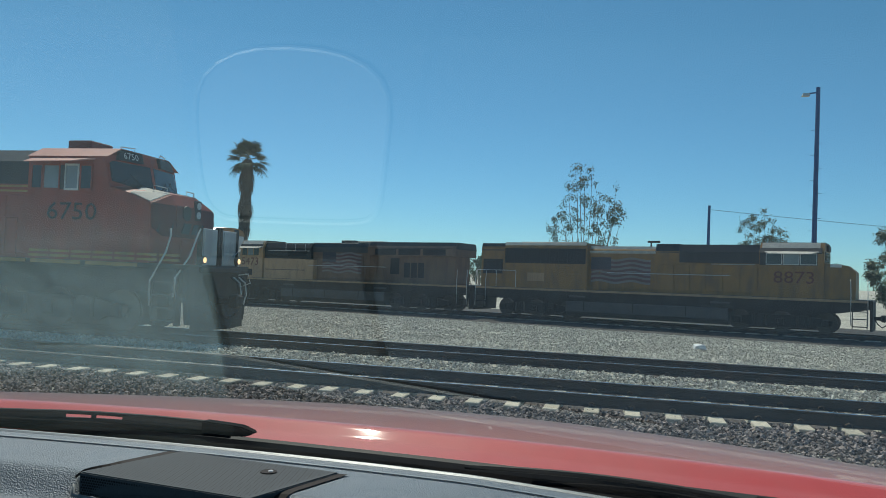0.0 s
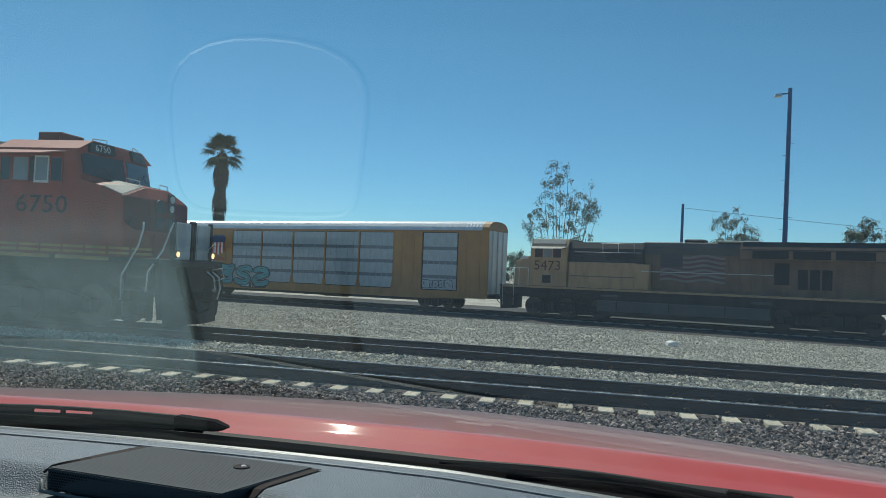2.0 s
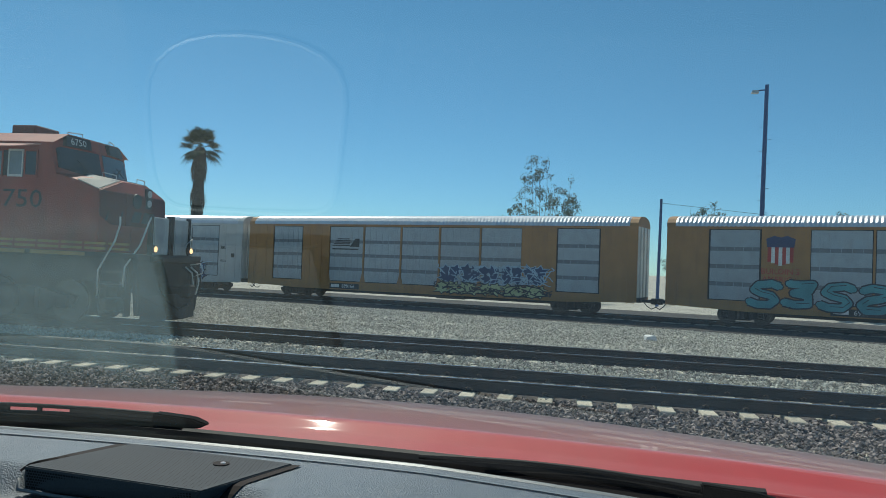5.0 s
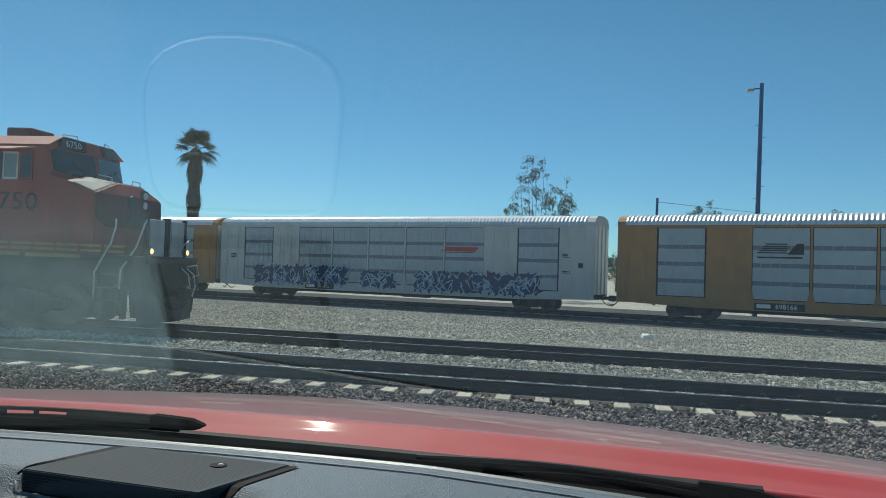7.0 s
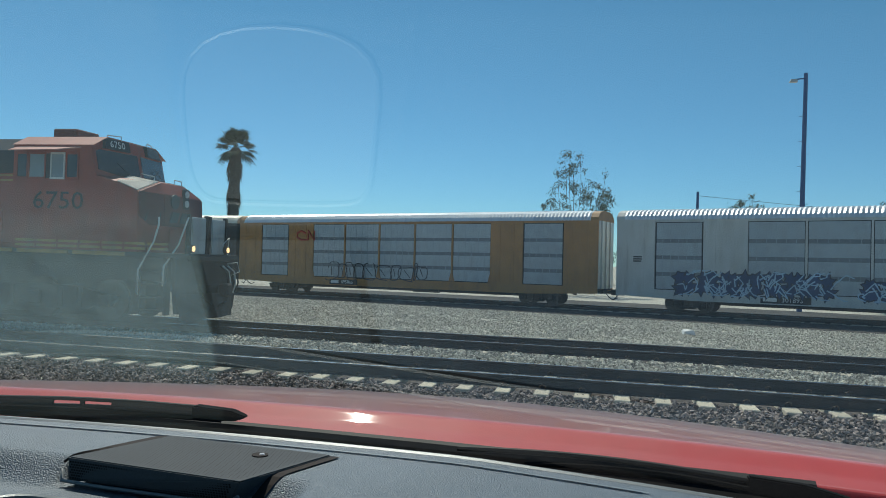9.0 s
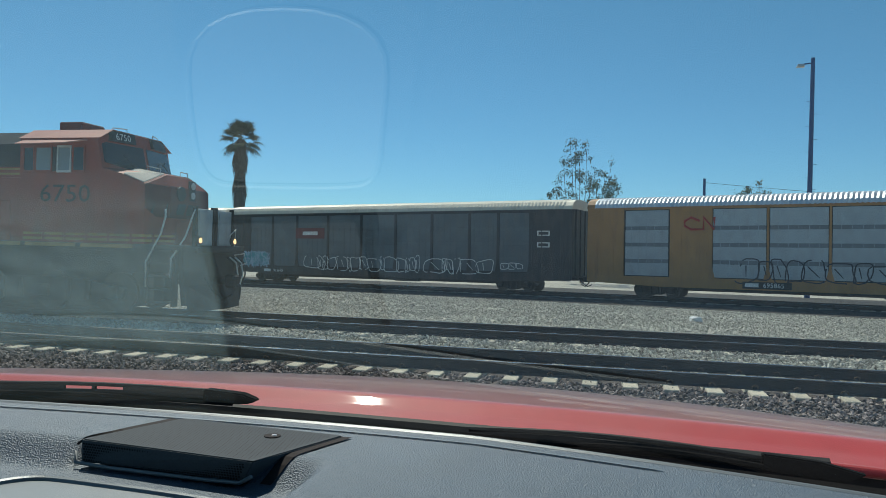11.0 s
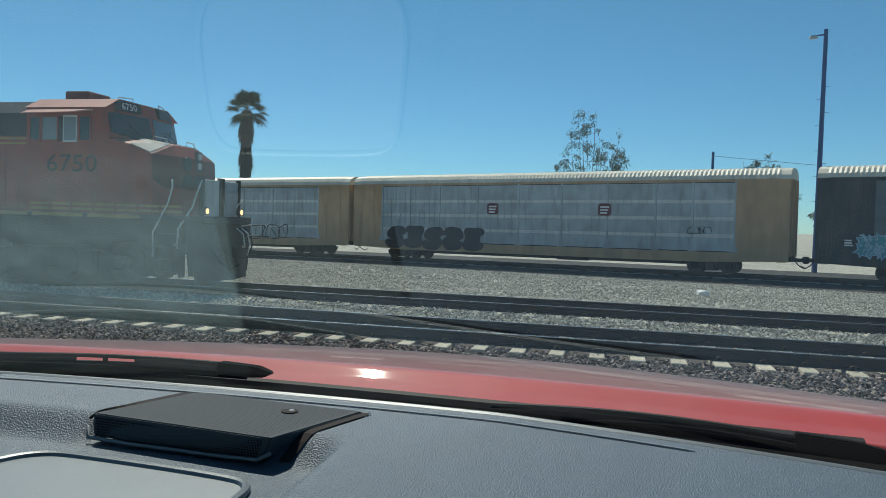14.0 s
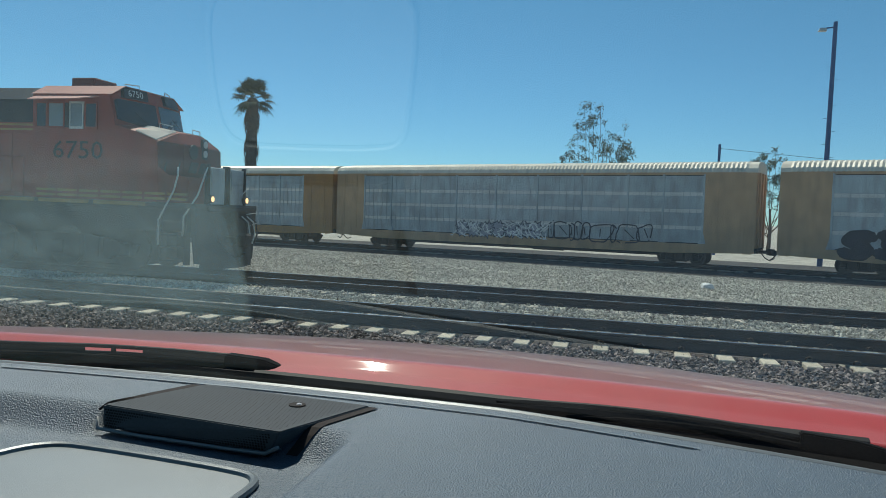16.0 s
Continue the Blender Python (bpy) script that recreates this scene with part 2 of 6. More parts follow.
DIRT = (0.10, 0.085, 0.07)
RUST = (0.13, 0.06, 0.035)
M = dict(
    gravel=gravel_mat("gravel", (0.22, 0.21, 0.175), (0.64, 0.61, 0.52), 0.08, patch=(0.8, 1.15)),
    dark_shadow_bed=gravel_mat("dark_shadow_ballast", (0.022, 0.02, 0.019), (0.09, 0.083, 0.075), 0.1),
    bed=gravel_mat("ballast_bed", (0.03, 0.024, 0.021), (0.14, 0.115, 0.10), 0.05, patch=(0.8, 1.15)),
    stone=island_mat("ballast_stone", (0.03, 0.022, 0.02), (0.44, 0.36, 0.32)),
    stone_grey=island_mat("grey_stone", (0.22, 0.21, 0.175), (0.70, 0.67, 0.57)),
    concrete=mat("concrete", (0.54, 0.49, 0.39), 0.9, var=0.2, dirt=DIRT, dirt_amt=0.3, each=0.15),
    wood_tie=mat("wood_tie", (0.09, 0.07, 0.055), 0.9, each=0.3, var=0.4),
    rail=mat("rail_web", (0.035, 0.029, 0.027), 0.85, var=0.35, fine=60, dirt=RUST, dirt_amt=0.35),
    rail_top=mat("rail_head", (0.55, 0.54, 0.53), 0.27, 1.0, var=0.1, bump=0.02),
    clip=mat("clip", (0.10, 0.07, 0.05), 0.6, 0.6),
    orange=mat("orange_paint", (0.36, 0.080, 0.052), 0.6, spec=0.3, var=0.14, dirt=(0.16, 0.07, 0.05), dirt_amt=0.4, bump=0.04),
    dark_orange=mat("dark_orange_paint", (0.13, 0.030, 0.022), 0.6, spec=0.3, var=0.25, dirt=(0.05, 0.03, 0.027), dirt_amt=0.5, bump=0.04),
    sunlit_orange=mat("sunlit_orange_paint", (0.52, 0.22, 0.17), 0.65, var=0.12, dirt=(0.3, 0.2, 0.17), dirt_amt=0.3, bump=0.04),
    black=mat("black_paint", (0.022, 0.022, 0.024), 0.55, var=0.3, dirt=DIRT, dirt_amt=0.3),
    under=mat("underframe", (0.022, 0.020, 0.019), 0.8, var=0.4, dirt=(0.06, 0.05, 0.045), dirt_amt=0.6),
    steel=mat("worn_steel", (0.075, 0.065, 0.058), 0.6, 0.4, var=0.3),
    silver=mat("silver_paint", (0.62, 0.62, 0.60), 0.45, 0.2, var=0.15, dirt=DIRT, dirt_amt=0.2),
    yellow_stripe=mat("yellow_stripe", (0.42, 0.24, 0.06), 0.5, var=0.2, dirt=DIRT),
    armour_faded=mat("armour_faded", (0.46, 0.285, 0.155), 0.6, var=0.15, dirt=(0.16, 0.11, 0.07), dirt_amt=0.5, bump=0.04),
    sooty=mat("sooty_paint", (0.20, 0.125, 0.085), 0.7, var=0.2, dirt=(0.07, 0.05, 0.045), dirt_amt=0.6, bump=0.04),
    tank=mat("tank_paint", (0.075, 0.075, 0.075), 0.6, var=0.25, dirt=DIRT, dirt_amt=0.5),
    brown_letter=mat("brown_letter", (0.13, 0.035, 0.022), 0.6),
    flag_red=mat("flag_red", (0.15, 0.075, 0.07), 0.6),
    flag_grey=mat("flag_grey", (0.23, 0.20, 0.19), 0.6),
    flag_blue=mat("flag_blue", (0.055, 0.055, 0.07), 0.6),
    armour=mat("armour_yellow", (0.285, 0.145, 0.040), 0.5, var=0.15, dirt=(0.10, 0.07, 0.045), dirt_amt=0.65, bump=0.04),
    rack_yellow=mat("rack_yellow", (0.39, 0.195, 0.062), 0.6, var=0.16, dirt=(0.22, 0.12, 0.06), dirt_amt=0.45, each=0.06),
    rack_white=mat("rack_white", (0.50, 0.52, 0.52), 0.6, var=0.1, dirt=(0.28, 0.24, 0.2), dirt_amt=0.35),
    maroon=mat("maroon_board", (0.13, 0.022, 0.028), 0.6),
    slate=mat("slate_panel", (0.115, 0.145, 0.165), 0.6, var=0.2, dirt=(0.16, 0.14, 0.12), dirt_amt=0.35, each=0.1),
    rack_dark=mat("rack_dark", (0.032, 0.034, 0.038), 0.65, var=0.3, dirt=(0.15, 0.11, 0.09), dirt_amt=0.4),
    rack_faded=mat("rack_faded", (0.50, 0.32, 0.18), 0.7, var=0.2, dirt=(0.25, 0.18, 0.12), dirt_amt=0.5),
    galv=mat("galvanised", (0.36, 0.42, 0.465), 0.5, 0.25, var=0.12, big=2.5, fine=70, dirt=(0.30, 0.28, 0.26), dirt_amt=0.3, each=0.06),
    galv_old=mat("galvanised_old", (0.41, 0.465, 0.49), 0.6, 0.2, var=0.2, dirt=(0.22, 0.18, 0.15), dirt_amt=0.5, each=0.08),
    galv_band=mat("galvanised_band", (0.18, 0.205, 0.235), 0.6, 0.2, var=0.15, fine=60, dirt=(0.16, 0.15, 0.14), dirt_amt=0.4),
    # pale edges and deck; sunlight on top faces is in the colour
    pale_sunlit_paint=mat("pale_sunlit_paint", (0.52, 0.49, 0.44), 0.8, var=0.15, dirt=DIRT, dirt_amt=0.3, spec=0.2),
    roof=mat("roof_metal", (0.66, 0.69, 0.72), 0.42, 0.5, var=0.1, dirt=(0.35, 0.32, 0.3), dirt_amt=0.25),
    roof_cream=mat("roof_cream", (0.66, 0.62, 0.52), 0.55, 0.1, var=0.12, dirt=(0.35, 0.28, 0.2), dirt_amt=0.35),
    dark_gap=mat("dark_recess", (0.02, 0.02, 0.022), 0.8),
    red_letter=mat("red_letter", (0.45, 0.045, 0.03), 0.5),
    white_letter=mat("white_letter", (0.72, 0.72, 0.70), 0.6),
    black_letter=mat("black_letter", (0.02, 0.02, 0.02), 0.6),
    blue_letter=mat("blue_letter", (0.03, 0.05, 0.14), 0.6),
    teal_spray=mat("teal_spray", (0.10, 0.33, 0.36), 0.7, var=0.3),
    blue_spray=mat("blue_spray", (0.030, 0.060, 0.145), 0.7, var=0.35),
    sky_spray=mat("light_blue_spray", (0.36, 0.50, 0.62), 0.7, var=0.25),
    lime_spray=mat("pale_green_spray", (0.46, 0.50, 0.28), 0.7, var=0.2),
    dark_spray=mat("dark_spray", (0.03, 0.03, 0.04), 0.7, var=0.3),
    grey_spray=mat("grey_spray", (0.34, 0.34, 0.38), 0.7, var=0.3),
    cab_glass=mat("cab_glass", (0.03, 0.04, 0.05), 0.08, 0.0, bump=0.0),
    pale_glass=mat("pale_glass", (0.22, 0.26, 0.28), 0.15, 0.0, bump=0.0),
    windscreen=hazed_glass_mat("windscreen_glass", (0.90, 0.99, 1.0), 2.75, 0.13),
    lamp_white=glow_mat("lamp_white", (1.0, 0.62, 0.30), 1.8),
    lamp_off=mat("lamp_lens", (0.55, 0.55, 0.55), 0.15),
    bark=mat("bark", (0.16, 0.11, 0.075), 0.95, big=3, var=0.35),
    palm_skirt=mat("palm_skirt", (0.10, 0.085, 0.06), 0.95, var=0.4, big=4),
    leaf=island_mat("leaf", (0.04, 0.06, 0.03), (0.14, 0.17, 0.09), 0.7),
    palm_leaf=island_mat("palm_leaf", (0.03, 0.045, 0.02), (0.085, 0.11, 0.04), 0.85),
    pole=mat("pole_paint", (0.045, 0.10, 0.24), 0.6, var=0.2),
    trim=mat("black_trim", (0.012, 0.012, 0.013), 0.85, spec=0.06, var=0.2, fine=200),
    rubber=mat("rubber", (0.012, 0.012, 0.013), 0.7),
    dash=mat("dash_plastic", (0.036, 0.066, 0.10), 0.54, spec=1.0, var=0.16, big=6, fine=330, bump=1.0, depth=0.004),
    dash_light=mat("dash_tray", (0.105, 0.132, 0.148), 0.42, spec=0.8, var=0.1, big=8, fine=500, bump=0.4, depth=0.001),
    grille=mat("grille_plastic", (0.055, 0.07, 0.082), 0.75, spec=0.15, var=0.15, fine=300, bump=0.2, depth=0.001),
    grille_hole=mat("grille_hole", (0.004, 0.004, 0.005), 0.9),
    headliner=mat("headliner", (0.10, 0.10, 0.10), 0.95, fine=200),
)
for key in ("dash", "dash_light"):
    M[key].node_tree.nodes["Principled BSDF"].inputs["Specular Tint"].default_value = (0.78, 0.93, 1.0, 1)
M["red_car"] = mat("red_car_paint", (0.52, 0.016, 0.030), 0.5, 0.0, var=0.06, bump=0.0, coat=0.9, spec=0.1, dirt=(0.58, 0.40, 0.34), dirt_amt=0.16)
M["red_car"].node_tree.nodes["Principled BSDF"].inputs["Coat Roughness"].default_value = 0.028
M["red_car"].node_tree.nodes["Principled BSDF"].inputs["Sheen Weight"].default_value = 0.8
M["red_car"].node_tree.nodes["Principled BSDF"].inputs["Sheen Tint"].default_value = (0.90, 0.74, 0.60, 1)


# ---- mesh helpers ----
class Shape:
    """A bmesh with a few ways to add to it."""

    def __init__(self):
        self.bm = bmesh.new()

    def box(self, x0, x1, y0, y1, z0, z1, bevel=0.0, mi=0):
        v = [self.bm.verts.new((x, y, z)) for z in (z0, z1) for y in (y0, y1) for x in (x0, x1)]
        fs = [self.bm.faces.new([v[i] for i in q]) for q in ((0, 2, 3, 1), (4, 5, 7, 6), (0, 1, 5, 4), (2, 6, 7, 3), (0, 4, 6, 2), (1, 3, 7, 5))]
        for fc in fs:
            fc.material_index = mi
        if bevel:
            es = list({e for fc in fs for e in fc.edges})
            bmesh.ops.bevel(self.bm, geom=es, offset=bevel, segments=1, affect="EDGES")
        return self

    def prism(self, outline, axis, a, b, mi=0):
        """Extrudes a 2D outline along an axis: 'x': outline is (y, z); 'y': (x, z); 'z': (x, y)."""
        def at(p, w):
            return {"x": (w, p[0], p[1]), "y": (p[0], w, p[1]), "z": (p[0], p[1], w)}[axis]
        lo = [self.bm.verts.new(at(p, a)) for p in outline]
        hi = [self.bm.verts.new(at(p, b)) for p in outline]
        k = len(outline)
        fs = [self.bm.faces.new((lo[i], lo[(i + 1) % k], hi[(i + 1) % k], hi[i])) for i in range(k)]
        fs += [self.bm.faces.new(lo[::-1]), self.bm.faces.new(hi)]
        for fc in fs:
            fc.material_index = mi
        return self

    def tube(self, pts, r, seg=6, r1=None):
        pts = [Vector(p) for p in pts]
        rings = []
        for i, p in enumerate(pts):
            d = (pts[min(i + 1, len(pts) - 1)] - pts[max(i - 1, 0)]).normalized()
            s = d.orthogonal().normalized()
            if abs(d.z) < 0.9:
                s = d.cross(Vector((0, 0, 1))).normalized()
            u = d.cross(s)
            rr = r if r1 is None else r + (r1 - r) * i / (len(pts) - 1)
            rings.append([self.bm.verts.new(p + (s * math.cos(a) + u * math.sin(a)) * rr) for a in (2 * math.pi * k / seg for k in range(seg))])
        for a, b in zip(rings, rings[1:]):
            for k in range(seg):
                self.bm.faces.new((a[k], a[(k + 1) % seg], b[(k + 1) % seg], b[k]))
        self.bm.faces.new(rings[0][::-1])
        self.bm.faces.new(rings[-1])
        return self

    def poly(self, pts, mi=0):
        fc = self.bm.faces.new([self.bm.verts.new(p) for p in pts])
        fc.material_index = mi
        return self

    def hull(self, pts):
        """The convex solid round some corners."""
        vs = [self.bm.verts.new(p) for p in pts]
        bmesh.ops.convex_hull(self.bm, input=vs)
        return self

    def mesh(self, name, mats, smooth=False):
        bmesh.ops.recalc_face_normals(self.bm, faces=self.bm.faces)
        me = bpy.data.meshes.new(name)
        self.bm.to_mesh(me)
        self.bm.free()
        for q in mats if isinstance(mats, (list, tuple)) else [mats]:
            me.materials.append(q)
        if smooth:
            me.shade_smooth()
        return me


def part(name, shape, material, parent, label="", smooth=False):
    ob = new(name, shape if isinstance(shape, bpy.types.Mesh) else shape.mesh(name, material, smooth))
    ob.parent = parent
    return tagged(ob, label)


def thing(name, label, category, group="", kind="", m=None):
    ob = new(name)
    ob.empty_display_size = 0.3
    if m is not None:
        ob.matrix_world = m
    return tagged(ob, label, category, group, kind)


def lettering(name, text, size, x, z, y, material, parent, label="", stretch=1.0, turn=None):
    """Flat letters that face -y (or as turn says), centred at x, z."""
    cu = bpy.data.curves.new(name, "FONT")
    cu.body, cu.size, cu.align_x, cu.align_y, cu.extrude = text, size, "CENTER", "CENTER", 0.002
    cu.resolution_u = 2
    tmp = bpy.data.objects.new(name, cu)
    scene.collection.objects.link(tmp)
    me = bpy.data.meshes.new_from_object(tmp)
    bpy.data.objects.remove(tmp)
    me.transform(turn or (Matrix.Translation((x, y, z)) @ Matrix.Rotation(radians(90), 4, "X") @ Matrix.Diagonal((stretch, 1, 1, 1))))
    me.materials.clear()
    me.materials.append(material)
    return part(name, me, None, parent, label)


def raw(name, verts, faces, material, smooth=False):
    me = bpy.data.meshes.new(name)
    me.from_pydata(verts, [], faces)
    me.materials.append(material)
    if smooth:
        me.shade_smooth()
    return me


# ---- plan: two main tracks along x, a yard lead that comes nearer to the right ----
NEAR, SECOND, GAUGE = 12.15, 16.87, 1.51
TIE_STEP, TIE_AT = 0.61, -0.303


def lead_y(x):
    q = min(max(x, -70.0), 45.0)
    return 45.46 - 0.3415 * q - 0.0015 * q * q + (x - q) * (-0.3415 - 0.003 * q)


def lead_z(x):
    return -0.5626 + 0.0131 * min(max(x, -40.0), 25.0)


def lead_at(s, off=0.0):
    """A point on the lead's centre line, s metres along it."""
    x = s / 1.0567
    return Vector((x, lead_y(x) + off, lead_z(x)))


def ground_z(x, y):
    if y < 9.0:
        return -0.28
    if y < 20.0:
        return -0.30
    d = lead_y(x) - y
    top, low = -0.26, lead_z(x) - 0.42
    if d > 3.2:
        k = min(1.0, (y - 20.0) / max(4.0, lead_y(x) - 3.2 - 20.0))
        return top + (low - top) * k * k
    if d > 1.9:
        return low + (3.2 - d) / 1.3 * 0.22
    if d > -1.9:
        return low + 0.22
    return low + 0.22 - min(1.0, (-d - 1.9) / 2) * 0.3


def build_ground():
    xs = sorted({-3000, -1200, -500, -260, -160, 4000, 1500, 600, 250, 120, 80} | {round(-110 + 1.6 * i, 2) for i in range(107)})
    ys = sorted({-600, -150, -40, -8, 5, 9.0, 10, 12, 14, 16, 18, 20, 4500, 1500, 600, 300, 180, 130, 105} | {round(20 + 0.55 * i, 2) for i in range(146)})
    verts, faces = [], []
    for y in ys:
        for x in xs:
            verts.append((x, y, ground_z(x, y) + (0.02 * noise.noise((x * 0.6, y * 0.9, 0.0)) if 20 < y < 100 else 0)))
    w = len(xs)
    for j in range(len(ys) - 1):
        for i in range(w - 1):
            faces.append((j * w + i, j * w + i + 1, (j + 1) * w + i + 1, (j + 1) * w + i))
    tagged(new("ground", raw("ground", verts, faces, M["gravel"], True)), "pale grey crushed gravel yard ground", "ground", kind="structure")


def bed(name, y0, y1, z):
    s = Shape()
    s.prism([(y0 - 0.35, z - 0.25), (y0, z), (y1, z), (y1 + 0.35, z - 0.25)], "x", -160, 70)
    tagged(new(name, s.mesh(name, M["bed"])), "dark crushed stone ballast bed under the track", "ballast", kind="structure")


RAIL = [(-0.076, -0.19), (0.076, -0.19), (0.076, -0.178), (0.015, -0.155), (0.010, -0.05), (0.037, -0.035), (0.037, -0.008), (0.028, 0.0),
        (-0.028, 0.0), (-0.037, -0.008), (-0.037, -0.035), (-0.010, -0.05), (-0.015, -0.155), (-0.076, -0.178)]


def rail_mesh(path):
    """A rail swept along a path of points on its running surface."""
    verts, faces, k = [], [], len(RAIL)
    for i, p in enumerate(path):
        d = (path[min(i + 1, len(path) - 1)] - path[max(i - 1, 0)]).normalized()
        n = Vector((-d.y, d.x, 0)).normalized()
        verts += [tuple(p + n * a + Vector((0, 0, b))) for a, b in RAIL]
    for i in range(len(path) - 1):
        for j in range(k):
            a, b = i * k + j, i * k + (j + 1) % k
            faces.append((a, b, b + k, a + k))
    me = raw("rail", verts, faces, M["rail"])
    me.materials.append(M["rail_top"])
    for i, pl in enumerate(me.polygons):
        if i % k == 7:
            pl.material_index = 1
    return me


def clip_mesh():
    s = Shape()
    for sy in (-1, 1):
        s.tube([(-0.05, sy * 0.075, 0.0), (-0.05, sy * 0.12, 0.055), (-0.01, sy * 0.15, 0.085), (0.03, sy * 0.12, 0.06), (0.04, sy * 0.08, 0.012)], 0.011, 5)
    return s.mesh("rail_clip", M["clip"])


def tie_mesh(name, half, material):
    s = Shape()
    s.prism([(-0.15, -0.24), (0.15, -0.24), (0.115, 0.0), (-0.115, 0.0)], "y", -half, half)
    bmesh.ops.bevel(s.bm, geom=list(s.bm.edges), offset=0.012, segments=1, affect="EDGES")
    return s.mesh(name, material)


def main_track(y0, shift, detail):
    tr = thing("railway_track", "main line track with steel rails on pale concrete ties", "railway track", "main tracks", "structure")
    for y in (y0, y0 + GAUGE):
        part("rail", rail_mesh([Vector((-160 + 5 * i, y, 0)) for i in range(47)]), None, tr, "dark steel rail with a polished running surface")
    tie, clip = tie_mesh("tie", 1.30, M["concrete"]), clip_mesh()
    r = random.Random(3)
    for n in range(-110, 60):
        t = new("tie", tie)
        t.parent = tr
        t.location = (TIE_AT + shift + n * TIE_STEP + r.uniform(-0.012, 0.012), y0 + GAUGE / 2 + r.uniform(-0.02, 0.02), -0.188 + r.uniform(-0.006, 0.004))
        t.rotation_euler = (0, 0, r.uniform(-0.012, 0.012))
        if -28 <= n <= detail:
            for sy in (-GAUGE / 2, GAUGE / 2):
                c = new("rail_clip", clip)
                c.parent = t
                c.location = (0, sy, 0.0)
    return tr


def lead_track():
    tr = thing("yard_track", "curved yard lead track with dark wooden ties", "railway track", kind="structure")
    for off in (-GAUGE / 2, GAUGE / 2):
        part("rail", rail_mesh([lead_at(-150 + 3 * i, off * 1.05) for i in range(70)]), None, tr)
    tie = tie_mesh("wooden_tie", 1.30, M["wood_tie"])
    for n in range(-110, 50):
        t = new("wooden_tie", tie)
        t.parent = tr
        p = lead_at(n * 0.9)
        x = p.x
        t.location = p + Vector((0, 0, -0.19))
        t.rotation_euler = (0, 0, math.atan(-0.3415 - 0.003 * min(max(x, -70), 45)))


def stones(name, x0, x1, y0, y1, count, size, z, material, label, keep=None):
    rng = np.random.RandomState(7)
    base = np.array([(1, 0, 0), (-1, 0, 0), (0, 1, 0), (0, -1, 0), (0, 0, 1), (0, 0, -1)], float)
    tri = np.array([(0, 2, 4), (2, 1, 4), (1, 3, 4), (3, 0, 4), (2, 0, 5), (1, 2, 5), (3, 1, 5), (0, 3, 5)])
    c = np.stack([rng.uniform(x0, x1, count), rng.uniform(y0, y1, count), np.full(count, z) + rng.uniform(-0.02, 0.03, count)], 1)
    if keep is not None:
        c = c[[keep(q[0], q[1]) for q in c]]
        c[:, 2] += np.array([ground_z(q[0], q[1]) for q in c])
    k = len(c)
    v = np.repeat(base[None], k, 0) * rng.uniform(0.55, 1.0, (k, 6, 1)) + rng.uniform(-0.28, 0.28, (k, 6, 3))
    a, b = rng.uniform(0, 6.28, k), rng.uniform(-0.8, 0.8, k)
    ca, sa, cb, sb = np.cos(a), np.sin(a), np.cos(b), np.sin(b)
    x, y, zz = v[..., 0], v[..., 1], v[..., 2] * 0.75
    y, zz = y * cb[:, None] - zz * sb[:, None], y * sb[:, None] + zz * cb[:, None]
    x, y = x * ca[:, None] - y * sa[:, None], x * sa[:, None] + y * ca[:, None]
    v = np.stack([x, y, zz], -1) * (size * rng.uniform(0.55, 1.25, k))[:, None, None] + c[:, None]
    f = (tri[None] + 6 * np.arange(k)[:, None, None]).reshape(-1, 3)
    tagged(new(name, raw(name, v.reshape(-1, 3).tolist(), f.tolist(), material)), label, "ballast", kind="stuff")


build_ground()
bed("ballast_bed_1", NEAR - 1.6, NEAR + GAUGE + 1.0, -0.265)
bed("ballast_bed_2", SECOND - 0.95, SECOND + GAUGE + 0.9, -0.25)
main_track(NEAR, 0.0, 22)
main_track(SECOND, 0.2, 22)
lead_track()


# dark ballast strip; its tone also paints in the train's shadow
def lead_bed():
    offs = [(-7.3, -0.36), (-6.9, -0.13), (-6.4, -0.22), (-3.2, -0.30), (-2.0, -0.21), (2.0, -0.21), (3.0, -0.35), (14.0, -0.40)]
    verts, faces = [], []
    for i in range(130):
        p = lead_at(-150 + 1.6 * i)
        for k, (o, z) in enumerate(offs):
            w = 0.35 * noise.noise((i * 0.45, k * 3.0, 2.0)) if k in (0, 1, 2) else 0.0
            verts.append((p.x, p.y + o * 1.05 + w, p.z + z + (0.06 * noise.noise((i * 0.8, k, 5.0)) if k in (1, 2) else 0)))
    n = len(offs)
    for i in range(129):
        for k in range(n - 1):
            a = i * n + k
            faces.append((a, a + n, a + n + 1, a + 1))
    tagged(new("ballast_bed_3", raw("ballast_bed_3", verts, faces, M["dark_shadow_bed"], True)), "dark ballast around the yard lead, train shadow in its colour", "ballast", kind="structure")


lead_bed()


# ---- rolling stock: x ahead, y away from the two main tracks, z up from the rail ----
def wheelset_mesh(r):
    s = Shape()
    for y in (-0.75, 0.75):
        a, b = (y - 0.065, y + 0.065)
        s.tube([(0, a, 0), (0, b, 0)], r, 18)
        s.tube([(0, b - 0.05, 0) if y > 0 else (0, a + 0.05, 0), (0, y * 0.955, 0)], r + 0.03, 18)
        s.tube([(0, a - 0.02, 0), (0, b + 0.02, 0)], r * 0.28, 10)
        for k in range(5):
            g = k * 1.2566
            s.box(math.cos(g) * r * 0.55 - 0.05, math.cos(g) * r * 0.55 + 0.05, a - 0.012 if y < 0 else b - 0.01, a + 0.01 if y < 0 else b + 0.012, math.sin(g) * r * 0.55 - 0.05, math.sin(g) * r * 0.55 + 0.05)
    s.tube([(0, -0.9, 0), (0, 0.9, 0)], 0.09, 8)
    return s.mesh("wheelset", M["steel"])


